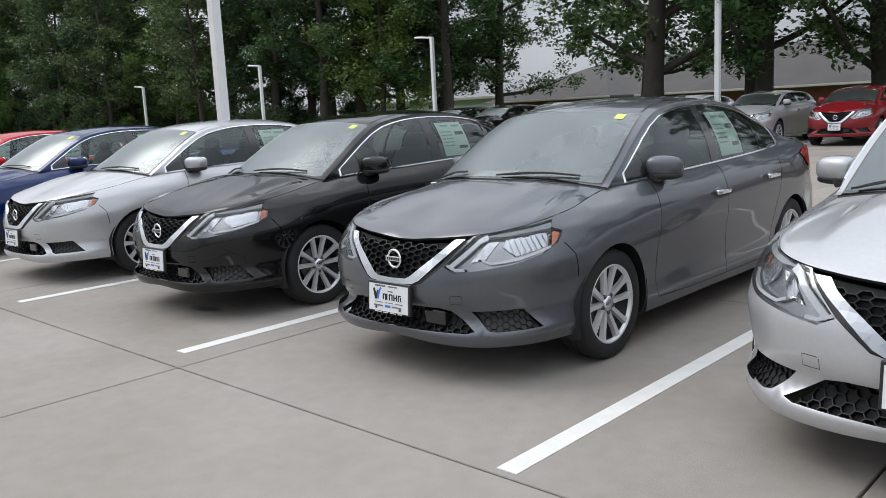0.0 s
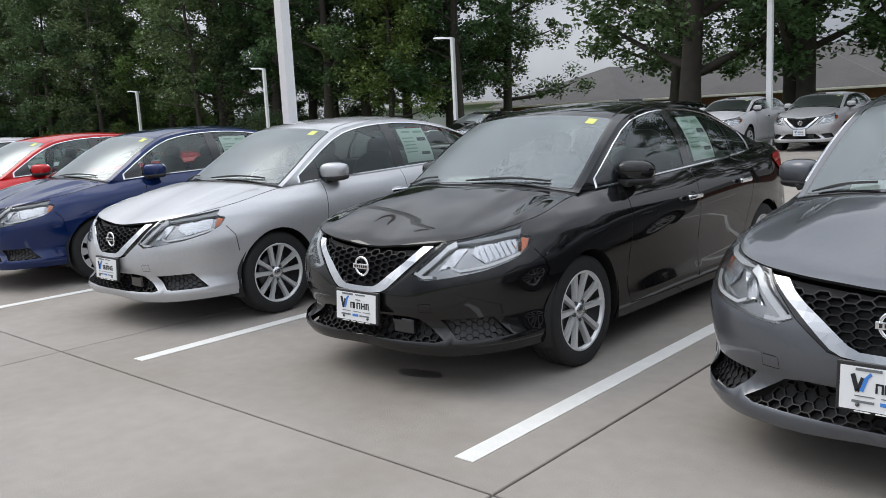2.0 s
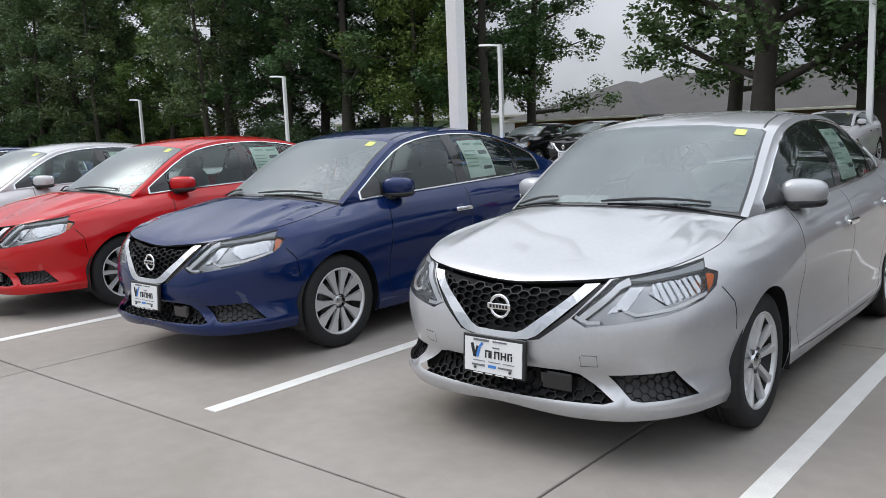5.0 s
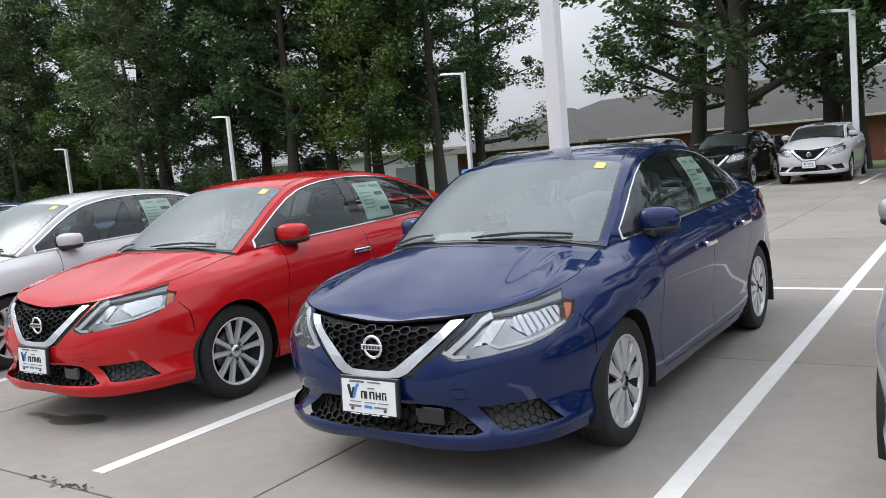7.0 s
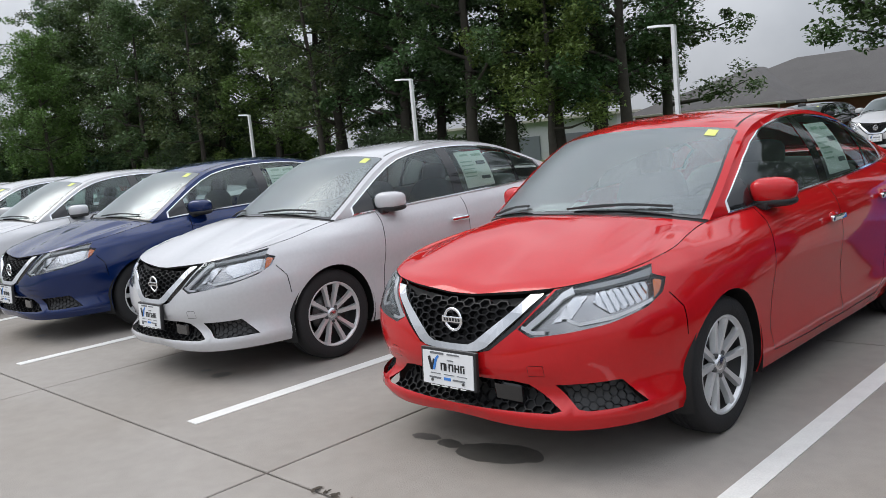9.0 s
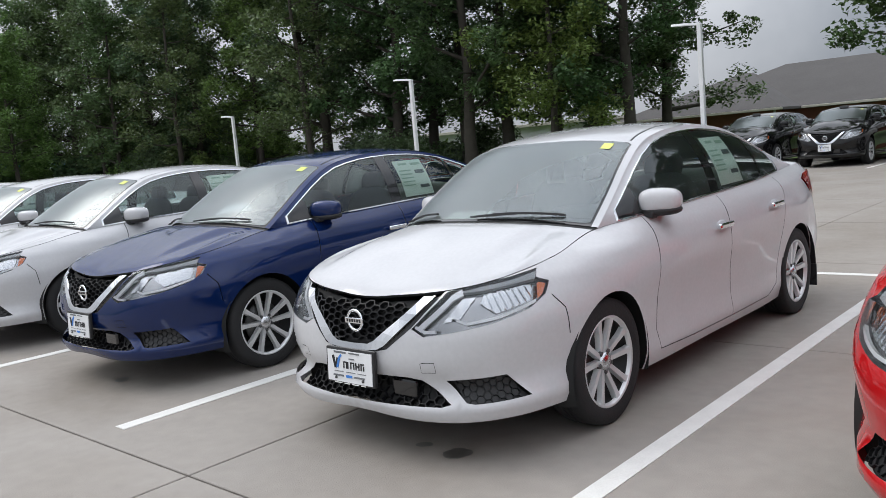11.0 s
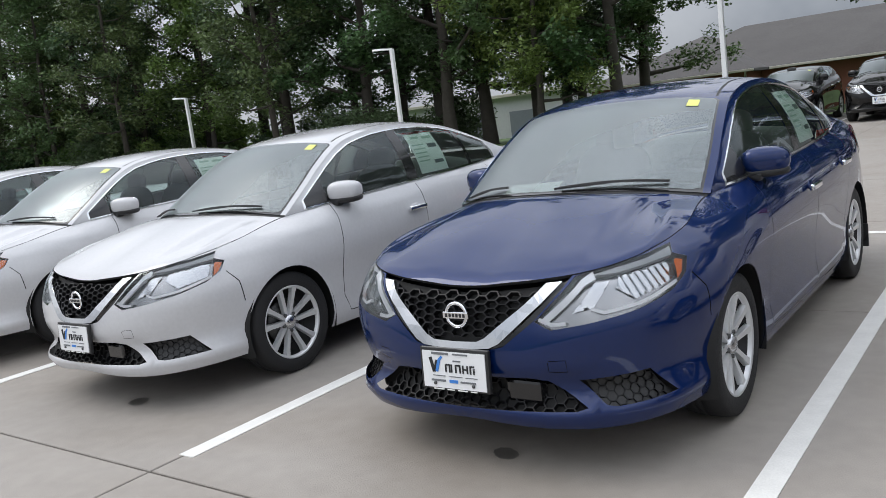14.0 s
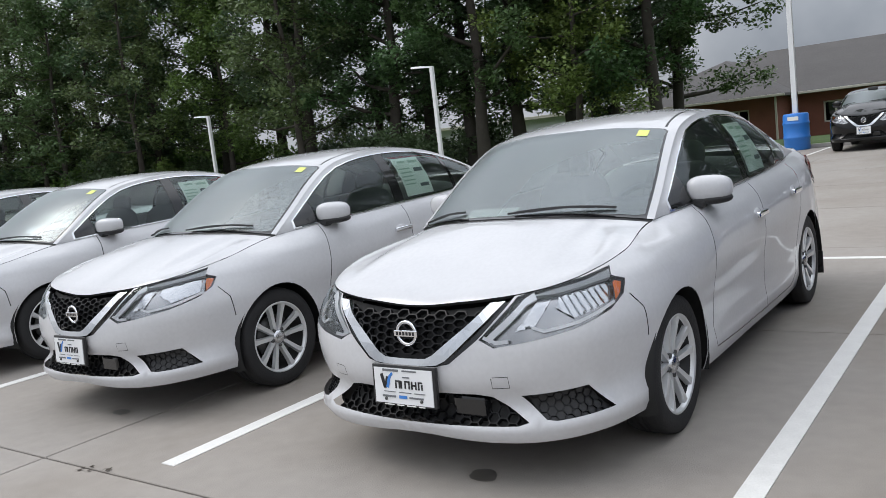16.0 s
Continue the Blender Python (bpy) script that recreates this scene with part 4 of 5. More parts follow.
    part("parcel_shelf", boxed(-0.52, 0.52, 3.36, 3.72, 0.97, 1.0, 0.01), DASH, car)
    vs, fs = rounded(0, 1.72, 1.265, 0.115, 0.02, 0.035, 3.2)
    mirror = thing("rear_view_mirror", vs, fs, DASH, car)
    part("hang_tag", boxed(-0.055, 0.055, -0.002, 0.002, -0.15, 0.0, 0, pose(0.0, 1.74, 1.25, 8, 0, 22)), INK_DARK, mirror)
    headliner = [B.lid(-0.9 + 1.8 * i / 10, 1.74 + (W["glass"][0] - 1.74) * j / 8) - np.array((0, 0, 0.03)) for j in range(9) for i in range(11)]
    thing("headliner", headliner, [(j * 11 + i, j * 11 + i + 1, j * 11 + i + 12, j * 11 + i + 11) for j in range(8) for i in range(10)], mat("headliner_grey", (0.28, 0.28, 0.27), 0.9, var=0.05) if "headliner_grey" not in bpy.data.materials else bpy.data.materials["headliner_grey"], car)

    # papers and stickers on the glass
    st = cut_sheet([(0.70, 1.645), (0.79, 1.645), (0.79, 1.705), (0.70, 1.705)], [], 0.05, 0.05, 0.05)["rest"]
    skin("yellow_sticker", B.top, st, YELLOW, 0.003, parent=car, label="small yellow inspection sticker")
    sheet_poly = [(2.41, 1.005), (2.75, 1.010), (2.75, 1.300), (2.41, 1.300)] if name == "sedan" else [(2.41, 1.0), (2.6, 1.0), (2.6, 1.15), (2.41, 1.15)]
    pr = skin("window_sticker", B.side, cut_sheet(sheet_poly, [], 0.08, 0.08, 0.06)["rest"], PAPER, -0.008, label="white price sheet behind the rear door glass")
    rows = [(2.46, 2.56, 1.262, 0.016), (2.60, 2.72, 1.255, 0.020), (2.61, 2.72, 1.185, 0.030), (2.61, 2.72, 1.065, 0.026), (2.43, 2.57, 1.21, 0.010), (2.43, 2.57, 1.18, 0.010), (2.43, 2.57, 1.15, 0.010), (2.43, 2.57, 1.12, 0.010), (2.43, 2.56, 1.09, 0.010)]
    for i, (a, b, z, w) in enumerate(rows if name == "sedan" else ()):
        sh = cut_sheet([(a, z), (b, z), (b, z + w), (a, z + w)], [], 0.06, 0.06, 0.06)["rest"]
        skin("print_bar", B.side, sh, INK if i in (2, 3) else INK_PALE, -0.005, parent=pr)
    if sheet_on_dash:
        part("paper_sheet", boxed(-0.14, 0.14, -0.10, 0.10, 0, 0.002, 0, pose(-0.34, 1.30, 0.955, 12, 0, 8)), PAPER, car, "white paper lying on the dashboard")
    # wipers
    for x0, x1 in ((0.02, 0.50), (-0.56, -0.30)):
        bm = bmesh.new()
        rows = []
        for i in range(11):
            f = i / 10
            p = B.lid((x0 + (x1 - x0) * f) / 0.66, 1.112 + 0.025 * f)
            up = 0.010 + 0.008 * math.sin(math.pi * f)
            rows.append([bm.verts.new((p[0], p[1] + dy, p[2] + dz + up)) for dy, dz in ((-0.009, 0.0), (-0.006, 0.011), (0.004, 0.011), (0.006, 0.0))])
        for ra, rb in zip(rows, rows[1:]):
            for k in range(4):
                bm.faces.new((ra[k], ra[(k + 1) % 4], rb[(k + 1) % 4], rb[k]))
        bm.faces.new(rows[0])
        bm.faces.new(rows[-1][::-1])
        blade = part("wiper", bm, BLACK_PLASTIC, car, "black wiper")
        q0, q1 = B.lid((x0 - 0.02) / 0.66, 1.10), B.lid((x0 + (x1 - x0) * 0.5) / 0.66, 1.122)
        bm = bmesh.new()
        va = [bm.verts.new((c[0], c[1] + dy, c[2] + dz)) for c, r in ((q0, 0.009), (q1, 0.005)) for dy, dz in ((-r, 0.018), (-r, 0.018 + r), (r, 0.018 + r), (r, 0.018))]
        for k in range(4):
            bm.faces.new((va[k], va[(k + 1) % 4], va[4 + (k + 1) % 4], va[4 + k]))
        part("wiper_arm", bm, BLACK_PLASTIC, blade)
    big = Matrix.Diagonal((*scale, 1))
    for o in car.children_recursive:
        o.data.transform(big)
    return car


def repainted(ob, old, fresh):
    """A copy of a thing whose painted parts carry another paint."""
    twin = copy_thing(ob, Matrix())
    for o in twin.children_recursive:
        if o.data and o.data.materials and o.data.materials[0] == old:
            o.data = o.data.copy()
            o.data.materials[0] = fresh
    return twin


def add_wheels(car, cover, track=0.742, stretch=1.047):
    for s in (1, -1):
        for ay in AXLES:
            wheel_parts(car, s * track, ay * stretch, cover)


# ---- the lot ----
JX = [17.47, 13.7, 10.03, 6.26, 2.55, 0.55, -3.09, -6.79, -10.52, -13.46, -16.23, -19.82, -23.29, -26.94, -30.6, -34.27]
JY = [-13.5, -10.3, -7.1, -3.9, -0.72, 2.475, 5.72, 8.96, 12.2, 15.4, 18.6, 21.9, 25.1, 28.3]


def concrete(name, color):
    m = mat(name, color, 0.82, var=0.10, scale=0.55, bump=0.25, bump_scale=140, rand=0.035, detail=9)
    n, l = m.node_tree.nodes, m.node_tree.links
    b = n["Principled BSDF"]
    src = b.inputs["Base Color"].links[0].from_socket
    at, warp, ramp, mx = n.new("ShaderNodeNewGeometry"), n.new("ShaderNodeTexNoise"), n.new("ShaderNodeValToRGB"), n.new("ShaderNodeMixRGB")
    warp.inputs["Scale"].default_value, warp.inputs["Detail"].default_value, warp.inputs["Distortion"].default_value = 0.55, 12.0, 0.35
    ramp.color_ramp.elements[0].position, ramp.color_ramp.elements[1].position = 0.42, 0.80
    mx.blend_type = "MULTIPLY"
    mx.inputs[2].default_value = (0.70, 0.665, 0.62, 1)
    l.new(at.outputs["Position"], warp.inputs["Vector"])
    l.new(warp.outputs["Fac"], ramp.inputs["Fac"])
    l.new(ramp.outputs["Color"], mx.inputs[0])
    l.new(src, mx.inputs[1])
    l.new(mx.outputs["Color"], b.inputs["Base Color"])
    return m


CONCRETE = concrete("pale_concrete", (0.318, 0.291, 0.263))
JOINT = mat("joint_dirt", (0.035, 0.032, 0.028), 0.95, var=0.3, scale=12)
LINE_PAINT = mat("white_line_paint", (0.74, 0.73, 0.70), 0.6, var=0.10, scale=9, bump=0.2, bump_scale=90)
GRASS = mat("grass", (0.065, 0.115, 0.025), 0.9, var=0.35, scale=0.8, bump=0.6, bump_scale=30)
OIL = mat("dark_water_stain", (0.10, 0.092, 0.082), 0.35, var=0.25, scale=14)
GROUND_Z = lambda y: 0.0 if y < 28.4 else 0.16 - 0.027 * min(max(y - 31, 0), 60)

# the ground, one sheet to the horizon
gx = [-900, -300, -120, -60, -30, 0, 30, 60, 120, 300, 900]
gy = [-900, -200, -60, -14, 0, 10, 20, 28.35, 28.45, 38, 46, 56, 70, 91, 200, 900]
ground = thing("ground", [(x, y, GROUND_Z(y) - 0.14) for y in gy for x in gx], [(j * 11 + i, j * 11 + i + 1, j * 11 + i + 12, j * 11 + i + 11) for j in range(15) for i in range(10)], GRASS)
tagged(ground, "green grass running on behind the lot", kind="structure")
bed = part("joint_bed", boxed(-75.6, 17.4, -13.5, 28.3, -0.13, -0.03, 0), JOINT, None, "dark joints between the slabs")
tagged(bed, kind="structure", label="dark dirt in the joints between slabs")

KERB = mat("kerb_concrete", (0.42, 0.40, 0.37), 0.85, var=0.12, scale=1.5, bump=0.3, bump_scale=80)
for i in range(31):
    x = 17.0 - 3.0 * i
    kb = part("kerb", boxed(x - 2.992, x, 28.32, 28.50, -0.12, 0.13, 0.02), KERB, None)
    tagged(kb, "pale concrete kerb along the grass", kind="structure")

floor = new("pavement")
tagged(floor, "pale concrete paving slabs with dark joints", "pavement", kind="structure")


def slab_bm(x0, x1, y0, y1):
    g = 0.0065
    bm = boxed(x0 + g, x1 - g, y0 + g, y1 - g, -0.12, 0.0, 0)
    bmesh.ops.bevel(bm, geom=[e for e in bm.edges if all(v.co.z > -0.01 for v in e.verts)], offset=0.004, segments=1, affect="EDGES")
    return bm


rest = bmesh.new()
XS = JX + [JX[-1] - 3.45 * k for k in range(1, 13)]
for i in range(len(XS) - 1):
    for j in range(len(JY) - 1):
        if -34 < XS[i] < 6 and -4 < JY[j] < 12:
            part("slab", slab_bm(XS[i + 1], XS[i], JY[j], JY[j + 1]), CONCRETE, floor)
        else:
            box(rest, XS[i + 1] + 0.005, XS[i] - 0.005, JY[j] + 0.005, JY[j + 1] - 0.005, -0.12, 0.0)
far = part("far_slabs", rest, CONCRETE, floor, "pale concrete slabs further off")
tagged(far, kind="stuff")

LINES = [4.85, 2.10, -0.60, -3.39, -6.11, -8.80, -11.60, -14.49, -17.26, -19.795, -22.46, -25.3, -28.1]
for x in LINES:
    ln = part("stall_line", boxed(x - 0.051, x + 0.051, 2.52 if x > -1 else 2.66, 13.9, 0.0, 0.004, 0), LINE_PAINT, None)
    tagged(ln, "white painted stall line on concrete", "line", "stall lines", "structure")
ln = part("stall_line", boxed(-30, 7, 8.33, 8.43, 0.0005, 0.0035, 0), LINE_PAINT, None)
tagged(ln, "white painted line across the stall ends", "line", "stall lines", "structure")
for x in (-5.0, -7.8, -10.6, -13.3, -16.0, -18.7, -21.3, -24.0):
    ln = part("stall_line", boxed(x - 0.05, x + 0.05, 23.6, 28.2, 0.0, 0.004, 0), LINE_PAINT, None)
    tagged(ln, "white painted stall line between parked crossovers", "line", "far stall lines", "structure")


def stain(x, y, rx, ry, seed):
    rng = random.Random(seed)
    n = 26
    ks = [1 + 0.18 * math.sin(2 * a * 2 * math.pi / n + seed) + rng.uniform(-0.07, 0.07) for a in range(n)]
    vs = [(x, y, 0.0022)] + [(x + rx * k * math.cos(2 * math.pi * i / n), y + ry * k * math.sin(2 * math.pi * i / n), 0.0018) for i, k in enumerate(ks)]
    ob = thing("stain", vs, [(0, 1 + i, 1 + (i + 1) % n) for i in range(n)], OIL)
    return tagged(ob, "dark wet stain on the concrete", "stain", kind="structure")


for i, (x, y, rx, ry) in enumerate(((-12.67, 3.22, 0.21, 0.116), (-13.13, 3.2, 0.074, 0.047), (-12.96, 3.19, 0.063, 0.053), (-18.32, 3.22, 0.063, 0.053), (-20.86, 3.11, 0.079, 0.053), (-15.27, 3.32, 0.079, 0.058), (-15.49, 3.33, 0.042, 0.032), (-4.36, 3.44, 0.137, 0.074), (-23.59, 3.14, 0.063, 0.053))):
    stain(x, y, rx, ry, i)

def litter(x, y, length, n, seed):
    """Scraps of dead leaf caught along a joint."""
    rng = random.Random(seed)
    vs, fs = [], []
    for _ in range(n):
        cx, cy = x + rng.uniform(0, length), y + rng.gauss(0, 0.022)
        a, r = rng.uniform(0, 6.3), rng.uniform(0.008, 0.024)
        k = len(vs)
        vs += [(cx + r * math.cos(a + q) * w, cy + r * math.sin(a + q) * w, 0.003 + 0.008 * rng.random()) for q, w in ((0, 1.4), (1.6, 0.6), (3.1, 1.2), (4.7, 0.5))]
        fs.append((k, k + 1, k + 2, k + 3))
    ob = thing("leaf_litter", vs, fs, LITTER, smooth=False)
    return tagged(ob, "dark dead leaf scraps caught in a paving joint", "litter", kind="stuff")


LITTER = mat("dead_leaves", (0.055, 0.042, 0.030), 0.9, var=0.3, scale=40)
litter(-13.1, 2.475, 0.75, 90, 3)
litter(-22.9, 2.475, 0.2, 7, 4)
litter(-11.9, 2.48, 0.5, 25, 5)

# ---- the row of sedans ----
CARS = [(0.78, 3.14, "silver"), (-1.89, 3.194, "grey"), (-4.498, 3.179, "black"), (-7.188, 3.114, "silver"), (-10.006, 3.104, "blue cover"), (-12.753, 3.092, "red"), (-15.665, 3.126, "white"),
        (-18.369, 3.064, "blue"), (-21.074, 2.978, "white"), (-23.72, 3.02, "white"), (-26.45, 3.02, "white"), (-29.15, 3.02, "white")]
CAR_LABEL = {"silver": "silver sedan with a chrome V grille", "grey": "gunmetal grey sedan with a chrome V grille", "black": "glossy black sedan with a chrome V grille", "blue": "deep blue sedan with alloy wheels",
             "blue cover": "deep blue sedan with plastic wheel covers", "red": "bright red sedan with a chrome V grille", "white": "white sedan with a chrome V grille"}
plain = car_body("sedan", SEDAN, body_sheets(SEDAN), "silver", (1.047, 1.047, 1.047))
built = {}
for k in CAR_LABEL:
    if k != "silver":
        built[k] = repainted(plain, PAINTS["silver"], PAINTS[k.split()[0]])
built["silver"] = plain
for k, ob in built.items():
    add_wheels(ob, "cover" in k)
    tagged(ob, CAR_LABEL[k] + ", parked between white lines", "car", "row of sedans")
used = set()
for x, y, c in CARS:
    at = Matrix.Translation((x, y - 0.063, 0))
    if c in used:
        copy_thing(built[c], at)
    else:
        built[c].matrix_basis = at
        used.add(c)

# ---- the far row of crossovers ----
FAR_CARS = [(-6.41, "maroon"), (-9.24, "silver"), (-11.96, "white"), (-14.58, "black"), (-17.40, "white"), (-20.00, "black"), (-22.54, "black")]
high = car_body("crossover", CROSSOVER, body_sheets(CROSSOVER), "silver", (1.14, 1.10, 1.285), False)
made = {"silver": high}
for k in ("maroon", "white", "black"):
    made[k] = repainted(high, PAINTS["silver"], PAINTS[k])
for k, ob in made.items():
    add_wheels(ob, False, 0.82, 1.10)
    for w in ob.children:
        if w.name.startswith("wheel") and "arch" not in w.name:
            w.scale, w.location.z = (1.12, 1.15, 1.15), 0.366
    tagged(ob, k + " mid-size crossover parked nose-out in the far row", "car", "far row of crossovers")
used = set()
for x, k in FAR_CARS:
    at = Matrix.Translation((x, 24.55, 0))
    if k in used:
        copy_thing(made[k], at)
    else:
        made[k].matrix_basis = at
        used.add(k)

# ---- lamp posts ----
POLE = mat("white_pole_paint", (0.78, 0.79, 0.80), 0.4, var=0.05, scale=2, bump=0.05)


def lamp_post(x, y, h, w, arm, base_z=0.0):
    post = new("street_lamp")
    tagged(post, "white square steel lamp post with a flat head", "lamp post", "lot lamps")
    bm = boxed(-w / 2, w / 2, -w / 2, w / 2, 0.02, h, 0.012)
    part("pole", bm, POLE, post)
    part("base_plate", boxed(-w, w, -w, w, 0, 0.025, 0.004), POLE, post)
    bm = bmesh.new()
    prof = [(0.0, -0.05, 0.07), (-0.16, -0.04, 0.09), (-0.45, 0.0, 0.15), (-arm, 0.03, 0.17)]
    rows = [[bm.verts.new((px, k * ww, h + z0 + dz)) for k, dz in ((-1, 0.0), (-0.8, 0.075), (0.8, 0.075), (1, 0.0))] for px, z0, ww in prof]
    for a, b in zip(rows, rows[1:]):
        for j in range(4):
            bm.faces.new((a[j], a[(j + 1) % 4], b[(j + 1) % 4], b[j]))
    bm.faces.new(rows[0])
    bm.faces.new(rows[-1][::-1])
    bmesh.ops.recalc_face_normals(bm, faces=bm.faces[:])
    part("lamp_head", bm, POLE, post, "flat white lamp head")
    post.location = (x, y, base_z)
    return post


lamp_post(-24.95, 28.0, 4.88, 0.15, 0.95)
lamp_post(-38.88, 28.33, 4.65, 0.15, 0.95)
lamp_post(-54.17, 29.12, 4.31, 0.15, 0.95)
lamp_post(-11.14, 27.44, 4.84, 0.17, 0.85)
lamp_post(-11.52, 8.3, 7.54, 0.165, 1.0)

# ---- blue barrel round the lamp foot ----
BLUE_PLASTIC = mat("blue_plastic", (0.035, 0.20, 0.62), 0.35, var=0.06, bump=0.05)
barrel = new("barrel")
vs, fs = lathe([(0.0, 0.0), (0.36, 0.0), (0.38, 0.03), (0.385, 0.36), (0.40, 0.38), (0.40, 0.42), (0.385, 0.44), (0.385, 0.80), (0.40, 0.82), (0.40, 0.86), (0.385, 0.88), (0.375, 1.10), (0.35, 1.14), (0.10, 1.15)], 40, "z")
thing("drum", vs, fs, BLUE_PLASTIC, barrel)
part("label_band", boxed(-0.16, 0.16, -0.392, -0.380, 0.93, 1.05, 0.002), PAPER, barrel, "white print on the barrel")
barrel_twin = copy_thing(barrel, Matrix.Translation((-11.52, 8.30, 0.0)))
barrel.location = (-24.95, 28.0, 0.0)
tagged(barrel, "blue plastic barrel standing round a lamp post", "barrel", "lamp barrels")
tagged(barrel_twin, "blue plastic barrel standing round a lamp post", "barrel", "lamp barrels")

# ---- brick building ----
BRICK = mat("red_brick", (0.20, 0.075, 0.052), 0.85, var=0.18, scale=1.2, bump=0.3, bump_scale=40)
SHINGLE = mat("grey_shingle", (0.092, 0.086, 0.084), 0.9, var=0.18, scale=0.6, bump=0.5, bump_scale=25)
TRIM_W = mat("cream_trim", (0.55, 0.52, 0.46), 0.6, var=0.05)
DARK_PANE = glass("dark_pane", (0.06, 0.07, 0.08))
ROOM = mat("dim_room", (0.05, 0.05, 0.05), 0.9)


def brick_building():
    b = new("brick_building")
    tagged(b, "single-storey brick building with a hipped grey shingle roof", "building")
    z0, ze = -0.72, 2.05
    X0, XW, X1, Y0, YW, Y1 = -42.0, -31.6, 30.0, 57.0, 53.5, 72.0
    wins = [(-29.6, -28.2), (-25.0, -23.6), (-20.5, -19.1), (-16.0, -14.6), (-11.0, -9.6)]
    wing = [(-38.2, -36.9), (-34.5, -33.2)]

    def wall(xa, xb, y, openings, name):
        bm = bmesh.new()
        sill, head = 0.10, 1.42
        x = xa
        for a, c in openings:
            box(bm, x, a, y, y + 0.3, z0, ze)
            box(bm, a, c, y, y + 0.3, z0, sill)
            box(bm, a, c, y, y + 0.3, head, ze)
            x = c
        box(bm, x, xb, y, y + 0.3, z0, ze)
        part(name, bm, BRICK, b)
        for a, c in openings:
            w = part("window", boxed(a, c, y + 0.14, y + 0.16, sill, head, 0), DARK_PANE, b, "dark window with a pale frame")
            bm = bmesh.new()
            for q in ((a, a + 0.09, sill, head), (c - 0.09, c, sill, head), ((a + c) / 2 - 0.05, (a + c) / 2 + 0.05, sill, head), (a, c, head - 0.09, head), (a, c, sill, sill + 0.09)):
                box(bm, q[0], q[1], y + 0.05, y + 0.20, q[2], q[3])
            part("window_frame", bm, TRIM_W, w, "cream window frame")
            part("room_wall", boxed(a - 0.3, c + 0.3, y + 1.4, y + 1.5, z0, ze, 0), ROOM, w)
    wall(X0, XW, YW, wing, "wall")
    wall(XW, X1, Y0, wins, "wall")
    part("wall", boxed(X0, X0 + 0.3, YW + 0.3, Y1, z0, ze, 0), BRICK, b)
    part("wall", boxed(X0 + 0.3, X1 - 0.3, Y1 - 0.3, Y1, z0, ze, 0), BRICK, b)
    part("wall", boxed(X1 - 0.3, X1, Y0 + 0.3, Y1, z0, ze, 0), BRICK, b)
    part("wall", boxed(XW - 0.3, XW, YW + 0.3, Y0, z0, ze, 0), BRICK, b)

    def hip(xa, xb, ya, yb, ze2, zr, inset, name, ridge_along="x"):
        if ridge_along == "x":
            ym = (ya + yb) / 2
            vs = [(xa, ya, ze2), (xb, ya, ze2), (xb, yb, ze2), (xa, yb, ze2), (xa + inset, ym, zr), (xb - inset, ym, zr)]
            fs = [(0, 1, 5, 4), (1, 2, 5), (2, 3, 4, 5), (3, 0, 4)]
        else:
            xm = (xa + xb) / 2
            vs = [(xa, ya, ze2), (xb, ya, ze2), (xb, yb, ze2), (xa, yb, ze2), (xm, ya + inset, zr), (xm, yb - 0.1, zr)]
            fs = [(0, 1, 4), (1, 2, 5, 4), (2, 3, 5), (3, 0, 4, 5)]
        k = len(vs)
        vs2 = vs + [(x, y, z - 0.16) for x, y, z in vs[:4]]
        fs2 = fs + [(0, k, k + 1, 1), (1, k + 1, k + 2, 2), (2, k + 2, k + 3, 3), (3, k + 3, k, 0), (k, k + 3, k + 2, k + 1)]
        return thing(name, vs2, fs2, SHINGLE, b, smooth=False)
    hip(X0 - 0.6, X1 + 0.6, Y0 - 0.7, Y1 + 0.7, ze + 0.12, 5.45, 8.0, "roof")
    hip(X0 - 0.62, XW + 0.6, YW - 0.7, Y0 + 7, ze + 0.14, 5.05, 9.0, "roof", "y")
    hip(-27.0, -14.0, Y0 - 0.72, Y0 + 8.0, ze + 0.14, 5.2, 5.9, "roof", "y")
    for xa, xb, y in ((X0 - 0.7, XW + 0.7, YW - 0.78), (XW + 0.7, X1 + 0.7, Y0 - 0.78)):
        part("gutter", boxed(xa, xb, y, y + 0.10, ze - 0.02, ze + 0.13, 0.02), TRIM_W, b, "cream gutter along the eave")
    part("downpipe", boxed(XW - 0.06, XW + 0.06, YW - 0.12, YW - 0.01, z0, ze, 0.01), TRIM_W, b)
    part("roof_vent", boxed(-22.5, -17.5, 64.6, 66.0, 4.3, 5.35, 0.05), mat("pale_metal", (0.5, 0.52, 0.54), 0.5, var=0.08), b, "pale metal roof unit")
    return b


brick_building()

# ---- pale industrial building far behind the trees ----
PALE = mat("pale_cladding", (0.55, 0.56, 0.58), 0.7, var=0.07, scale=0.3)
shed = new("warehouse")
tagged(shed, "pale flat-roofed warehouse seen between tree trunks", "building")
part("wall", boxed(-68, -47.0, 59, 74, -2.0, 2.6, 0.05), PALE, shed)
part("roof", boxed(-68.4, -46.6, 58.6, 74.4, 2.6, 2.85, 0.03), TRIM_W, shed)
for i in range(3):
    x = -50.5 - 6 * i
    part("door", boxed(x - 1.6, x + 1.6, 58.9, 58.98, -1.2, 1.4, 0.01), mat("grey_door", (0.2, 0.22, 0.25), 0.5, var=0.05) if "grey_door" not in bpy.data.materials else bpy.data.materials["grey_door"], shed)
shed2 = new("warehouse")
tagged(shed2, "pale warehouse with a blue band behind bushes", "building")
part("wall", boxed(-150, -128, 30, 74, -2.0, 4.5, 0.05), PALE, shed2)
part("roof_band", boxed(-127.98, -127.7, 29.8, 74.2, 3.6, 4.7, 0.03), BLUE_PLASTIC, shed2)

